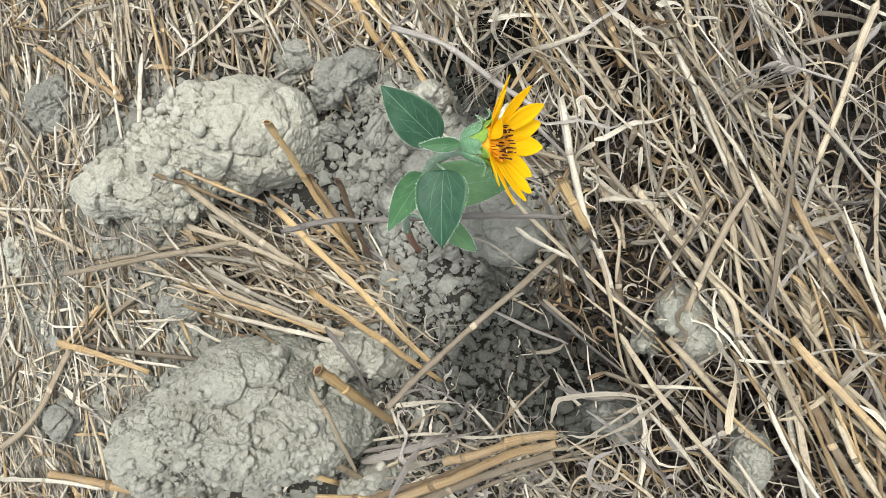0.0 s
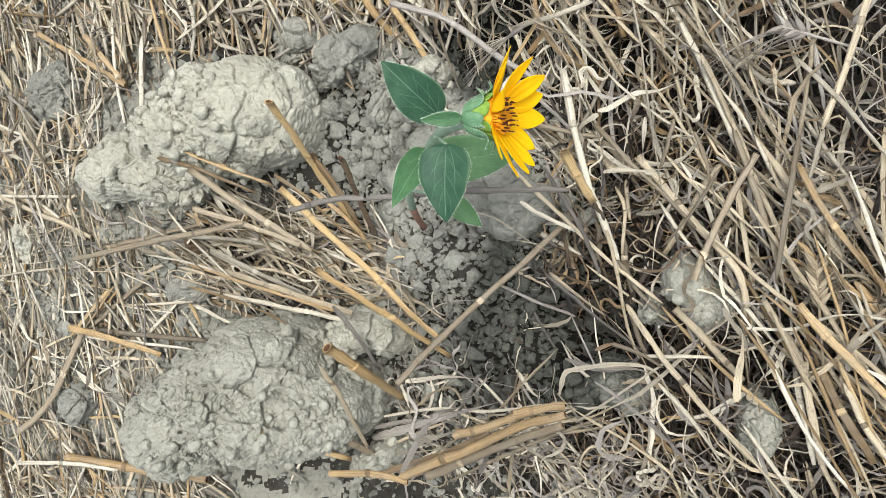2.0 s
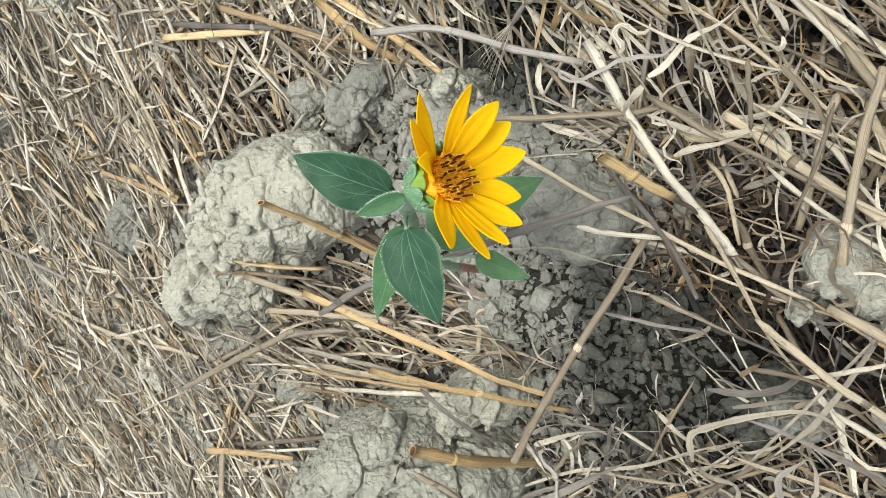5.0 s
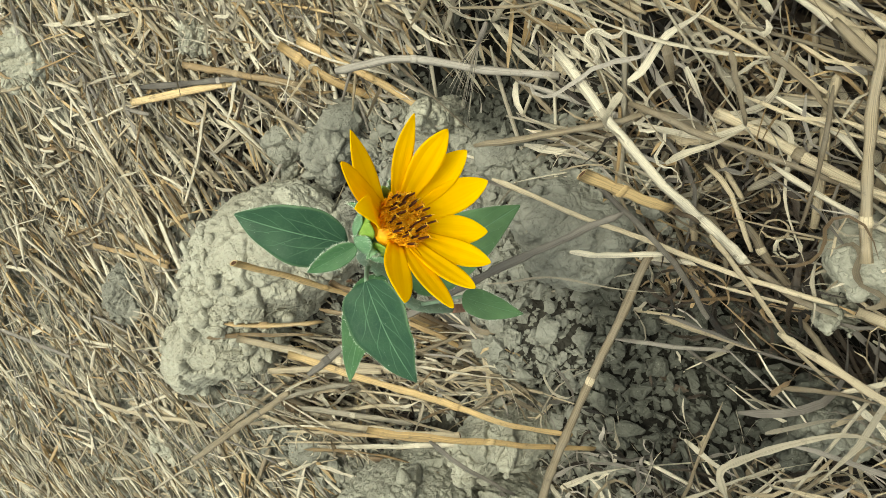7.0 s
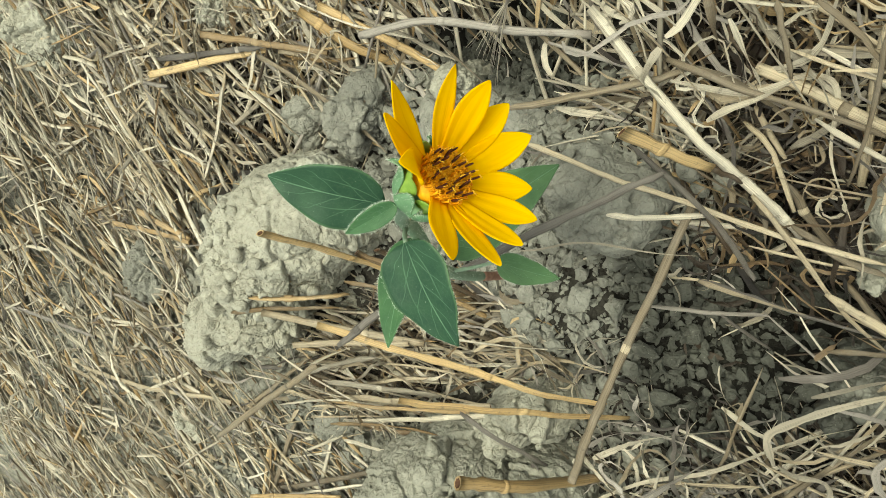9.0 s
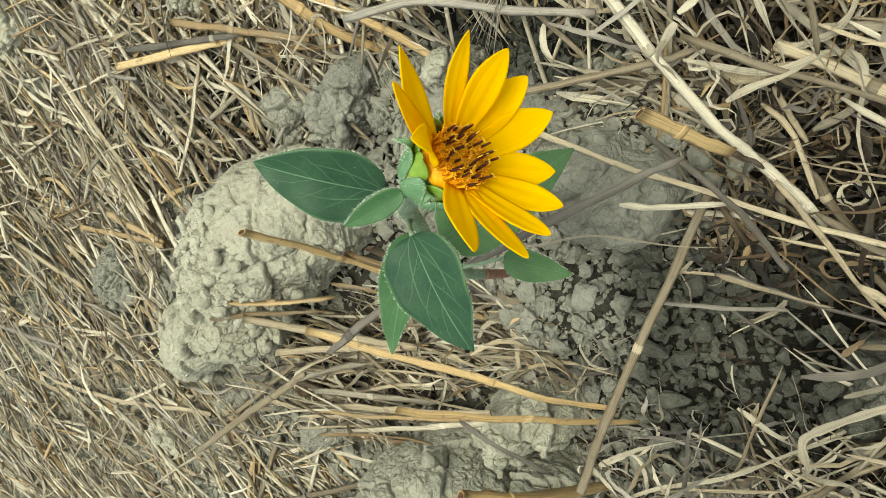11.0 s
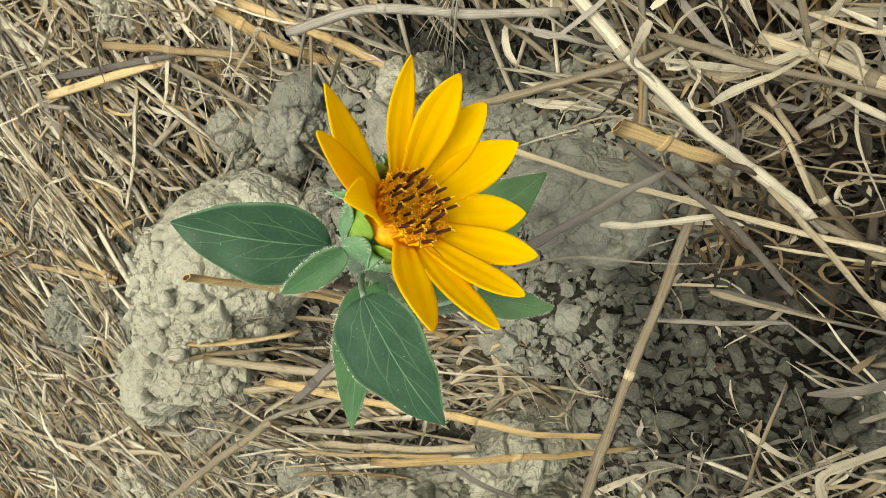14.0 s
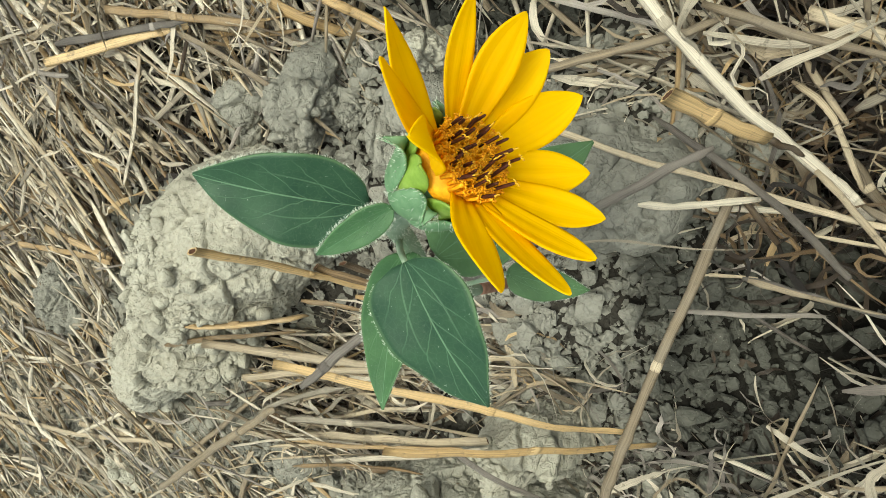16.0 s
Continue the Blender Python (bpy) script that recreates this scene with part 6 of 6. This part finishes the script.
head = under("flower_head", mesh_from("flower_head", verts, faces, BRACT, smooth=True, slots=[0 if f[0] < 4 * turns else 1 for f in faces], second=FLORET), flower, "green cup of the flower head with an orange disc")


def petal(tip, width, cup, number, swing=0.0, curl=0.0, blunt=3.6):
    """A ray petal from the rim of the disc to its tip."""
    tip = np.array(tip)
    out = tip - CENTRE
    degrees = math.degrees(math.atan2(out @ RISE, out @ ACROSS)) + swing
    base = head_point(0.0068, degrees, -0.0004)
    along = tip - base
    side = np.cross(AXIS, along)
    side /= np.linalg.norm(side)
    face = np.cross(along, side)
    face /= np.linalg.norm(face)
    size = np.linalg.norm(along)
    rows, cols = 26, 13
    v, u = 1 - (1 - np.linspace(0, 1, rows)) ** 1.5, np.linspace(-1, 1, cols)
    outline = 0.50 + 0.50 * np.sin(np.pi * np.clip(v * 0.86, 0, 1) ** 1.15)
    outline *= np.clip(1.0 - v ** blunt, 0, 1) ** 0.62
    g = base + along * v[:, None, None] + side * (u[None, :, None] * outline[:, None, None] * width / 2)
    lift = (cup * size * (4 * v * (1 - v)) + curl * size * np.sin(v * np.pi) * v)[:, None] + 0.05 * width * (np.abs(u) ** 2)[None, :] * outline[:, None]
    lift = lift + 0.014 * width * np.cos(u * 7.5)[None, :] * (1 - v ** 2)[:, None] + 0.03 * width * np.sin(v * 6.0 + number)[:, None] * u[None, :]
    g = g + face * lift[:, :, None]
    uv = np.stack(np.meshgrid((u + 1) / 2 + number * 3.7, v), -1)
    verts, faces, uvs = shell(g - ORIGIN, 0.0003, uv)
    return under("petal", mesh_from("petal", verts, faces, PETAL, uvs), head, "bright yellow ray petal" if not number else "")


petal((-0.0026, 0.0324, 0.1980), 0.0096, -0.04, 0)
petal((0.0004, 0.0247, 0.1865), 0.0086, -0.04, 1)
petal((0.0027, 0.0258, 0.1773), 0.0082, -0.04, 2)
petal((0.0025, 0.0288, 0.1652), 0.0090, -0.04, 3)
petal((0.0012, 0.0364, 0.1572), 0.0096, -0.04, 4)
petal((0.0050, 0.0490, 0.1502), 0.0102, -0.04, 5)
petal((0.0051, 0.0593, 0.1523), 0.0098, -0.04, 6)
petal((0.0085, 0.0662, 0.1608), 0.0094, -0.04, 7)
petal((0.0050, 0.0740, 0.1660), 0.0068, -0.05, 8, 4, 0, 3.0)
petal((0.0012, 0.0758, 0.1885), 0.0090, -0.04, 9, 11.5, 0, 2.6)
petal((0.0018, 0.0688, 0.1982), 0.0088, -0.05, 10, -11.5, 0, 3.0)
petal((-0.0006, 0.0580, 0.1990), 0.0090, -0.05, 11, -3, 0.26, 4.5)


def bract(degrees, line, width, mat, lean):
    """A pointed scale that hugs the cup of the head; line: radius and distance ahead from its foot to its tip."""
    rows, cols = 18, 9
    spine = curve_through([(r, ahead, 0.0) for r, ahead in line], rows)
    v, u = np.linspace(0, 1, rows), np.linspace(-1, 1, cols)
    half = width / 2 * (0.62 + 0.38 * np.sin(np.pi * np.clip(v * 1.15, 0, 1))) * np.clip(1 - v ** 2.6, 0, 1) ** 0.9 + 0.0002
    g = np.zeros((rows, cols, 3))
    for i in range(rows):
        radius, ahead = spine[i, 0], spine[i, 1]
        for j in range(cols):
            swing = math.degrees(u[j] * half[i] / max(radius, 0.0062)) + lean * v[i] ** 2
            rim = 0.0007 * abs(u[j]) ** 2 * (1 - v[i]) + 0.00025 * math.sin(5 * v[i] + 2 * u[j] + degrees)
            g[i, j] = head_point(radius - rim, degrees + swing, ahead + 0.0009 * abs(u[j]) ** 2 * v[i])
    verts, faces, uvs = shell(g - ORIGIN, 0.0004, np.stack(np.meshgrid((u + 1) / 2, v), -1))
    under("bract", mesh_from("bract", verts, faces, mat, uvs), head, "hairy blue-green bract with a recurved tip" if mat is BRACT else "smooth lime-green inner bract")
    return g - ORIGIN, head_point(1.0, degrees, 0.0) - CENTRE


roots, ways = [], []
for k, degrees in enumerate((6, 50, 100, 148, 195, 240, 285, 328)):
    flare, back = hair_dice.uniform(0.0000, 0.0022), hair_dice.uniform(0.0, 0.0028)
    outer = [(0.0030, -0.0158), (0.0066, -0.0132), (0.0089, -0.0085), (0.0098, -0.0045), (0.0112 + flare * 0.5, -0.0022 - back * 0.4), (0.0134 + flare, -0.0028 - back)]
    g, out = bract(degrees, outer, hair_dice.uniform(0.0068, 0.0080), BRACT, hair_dice.uniform(-14, 14))
    for _ in range(190):
        i, j = hair_dice.randint(0, 18), hair_dice.choice((0, 0, 0, 8, 8, 8, 2, 4, 6))
        roots.append(g[i, j])
        ways.append(out * 0.8 + (g[i, j] - g[i, 4]) * 260 - AXIS * 0.4)
    inner = [(0.0066, -0.0105), (0.0085, -0.0065), (0.0092, -0.0030), (0.0097, -0.0012), (0.0106, -0.0006)]
    bract(degrees + 23, inner, hair_dice.uniform(0.0070, 0.0082), INNER_BRACT, hair_dice.uniform(-8, 8))
for _ in range(420):
    turn, ahead = hair_dice.uniform(0, 360), hair_dice.uniform(-0.0165, -0.0100)
    roots.append(head_point(0.0028 + (ahead + 0.0165) * 0.7, turn, ahead) - ORIGIN)
    ways.append(head_point(1.0, turn, 0.0) - CENTRE)
hairs("bract_hairs", roots, ways, 0.0011, head, 0.000036)

# disc: orange florets and dark anther tubes
floret_heap = Heap()
for k in range(120):
    radius, degrees = 0.0072 * math.sqrt((k + 0.5) / 120), k * 137.508
    base = head_point(radius, degrees, 0.0004)
    lean = AXIS + (base - CENTRE) * 34 + hair_dice.normal(0, 0.10, 3)
    lean /= np.linalg.norm(lean)
    tall = hair_dice.uniform(0.0016, 0.0030)
    path = np.array([base - lean * 0.001, base + lean * tall * 0.6, base + lean * tall]) - ORIGIN
    verts, faces, uvs, _ = sweep(path, np.array([0.00032, 0.00036, 0.00050]), 1.0, 5)
    floret_heap.add(verts, faces, uvs)
    across = np.cross(lean, (0.3, 0.5, 0.8))
    across /= np.linalg.norm(across)
    over = np.cross(lean, across)
    for lobe in range(5):
        a = lobe * 1.2566 + k
        way = across * math.cos(a) + over * math.sin(a)
        top = path[-1]
        verts, faces, uvs, _ = sweep(np.array([top + way * 0.0002, top + way * 0.0006 + lean * 0.0002, top + way * 0.0009 - lean * 0.0001]), np.array([0.00022, 0.00018, 0.00004]), 0.5, 4)
        floret_heap.add(verts, faces, uvs)
tagged(under("flower_disc", floret_heap.mesh("flower_disc", FLORET), head, "packed orange star-shaped disc florets"), kind="stuff")
for k in range(28):
    radius, degrees = 0.0069 * math.sqrt((k + 5) / 33), k * 137.508 + 40
    base = head_point(radius, degrees, 0.0014)
    lean = AXIS + (base - CENTRE) * 14 + hair_dice.normal(0, 0.11, 3)
    lean /= np.linalg.norm(lean)
    tall = hair_dice.uniform(0.0030, 0.0052)
    path = np.array([base + lean * tall * f for f in (0, 0.25, 0.6, 0.92, 1.0)]) - ORIGIN
    verts, faces, uvs, _ = sweep(path, np.array([0.00026, 0.00036, 0.00038, 0.00034, 0.00018]), 0.8, 10, 0.0, 6.2 * hair_dice.rand(), False, 0.22)
    tube = under("anther_tube", mesh_from("anther_tube", verts, faces, ANTHER, uvs), head)
    if k % 3 != 2:
        tip, way = path[-1], hair_dice.normal(0, 1, 3)
        way /= np.linalg.norm(way)
        for sign in (1, -1):
            curl = np.array([tip, tip + lean * 0.0004 + way * sign * 0.0003, tip + lean * 0.0003 + way * sign * 0.0007, tip + way * sign * 0.0006])
            verts, faces, uvs, _ = sweep(curl, np.array([0.00014, 0.00014, 0.00012, 0.00006]), 1.0, 5)
            under("stigma", mesh_from("stigma", verts, faces, POLLEN, uvs), tube, "curled yellow stigma")
pollen_heap = Heap()
for k in range(40):
    radius, degrees = 0.0068 * math.sqrt((k + 3) / 74), k * 137.508 + 95
    at = head_point(radius, degrees, hair_dice.uniform(0.0022, 0.0042)) - ORIGIN
    size = hair_dice.uniform(0.0002, 0.0004)
    pollen_heap.add(unit * size + at, unit_faces, unit[:, :2])
tagged(under("pollen", pollen_heap.mesh("pollen", POLLEN), head, "yellow pollen tufts"), kind="stuff")
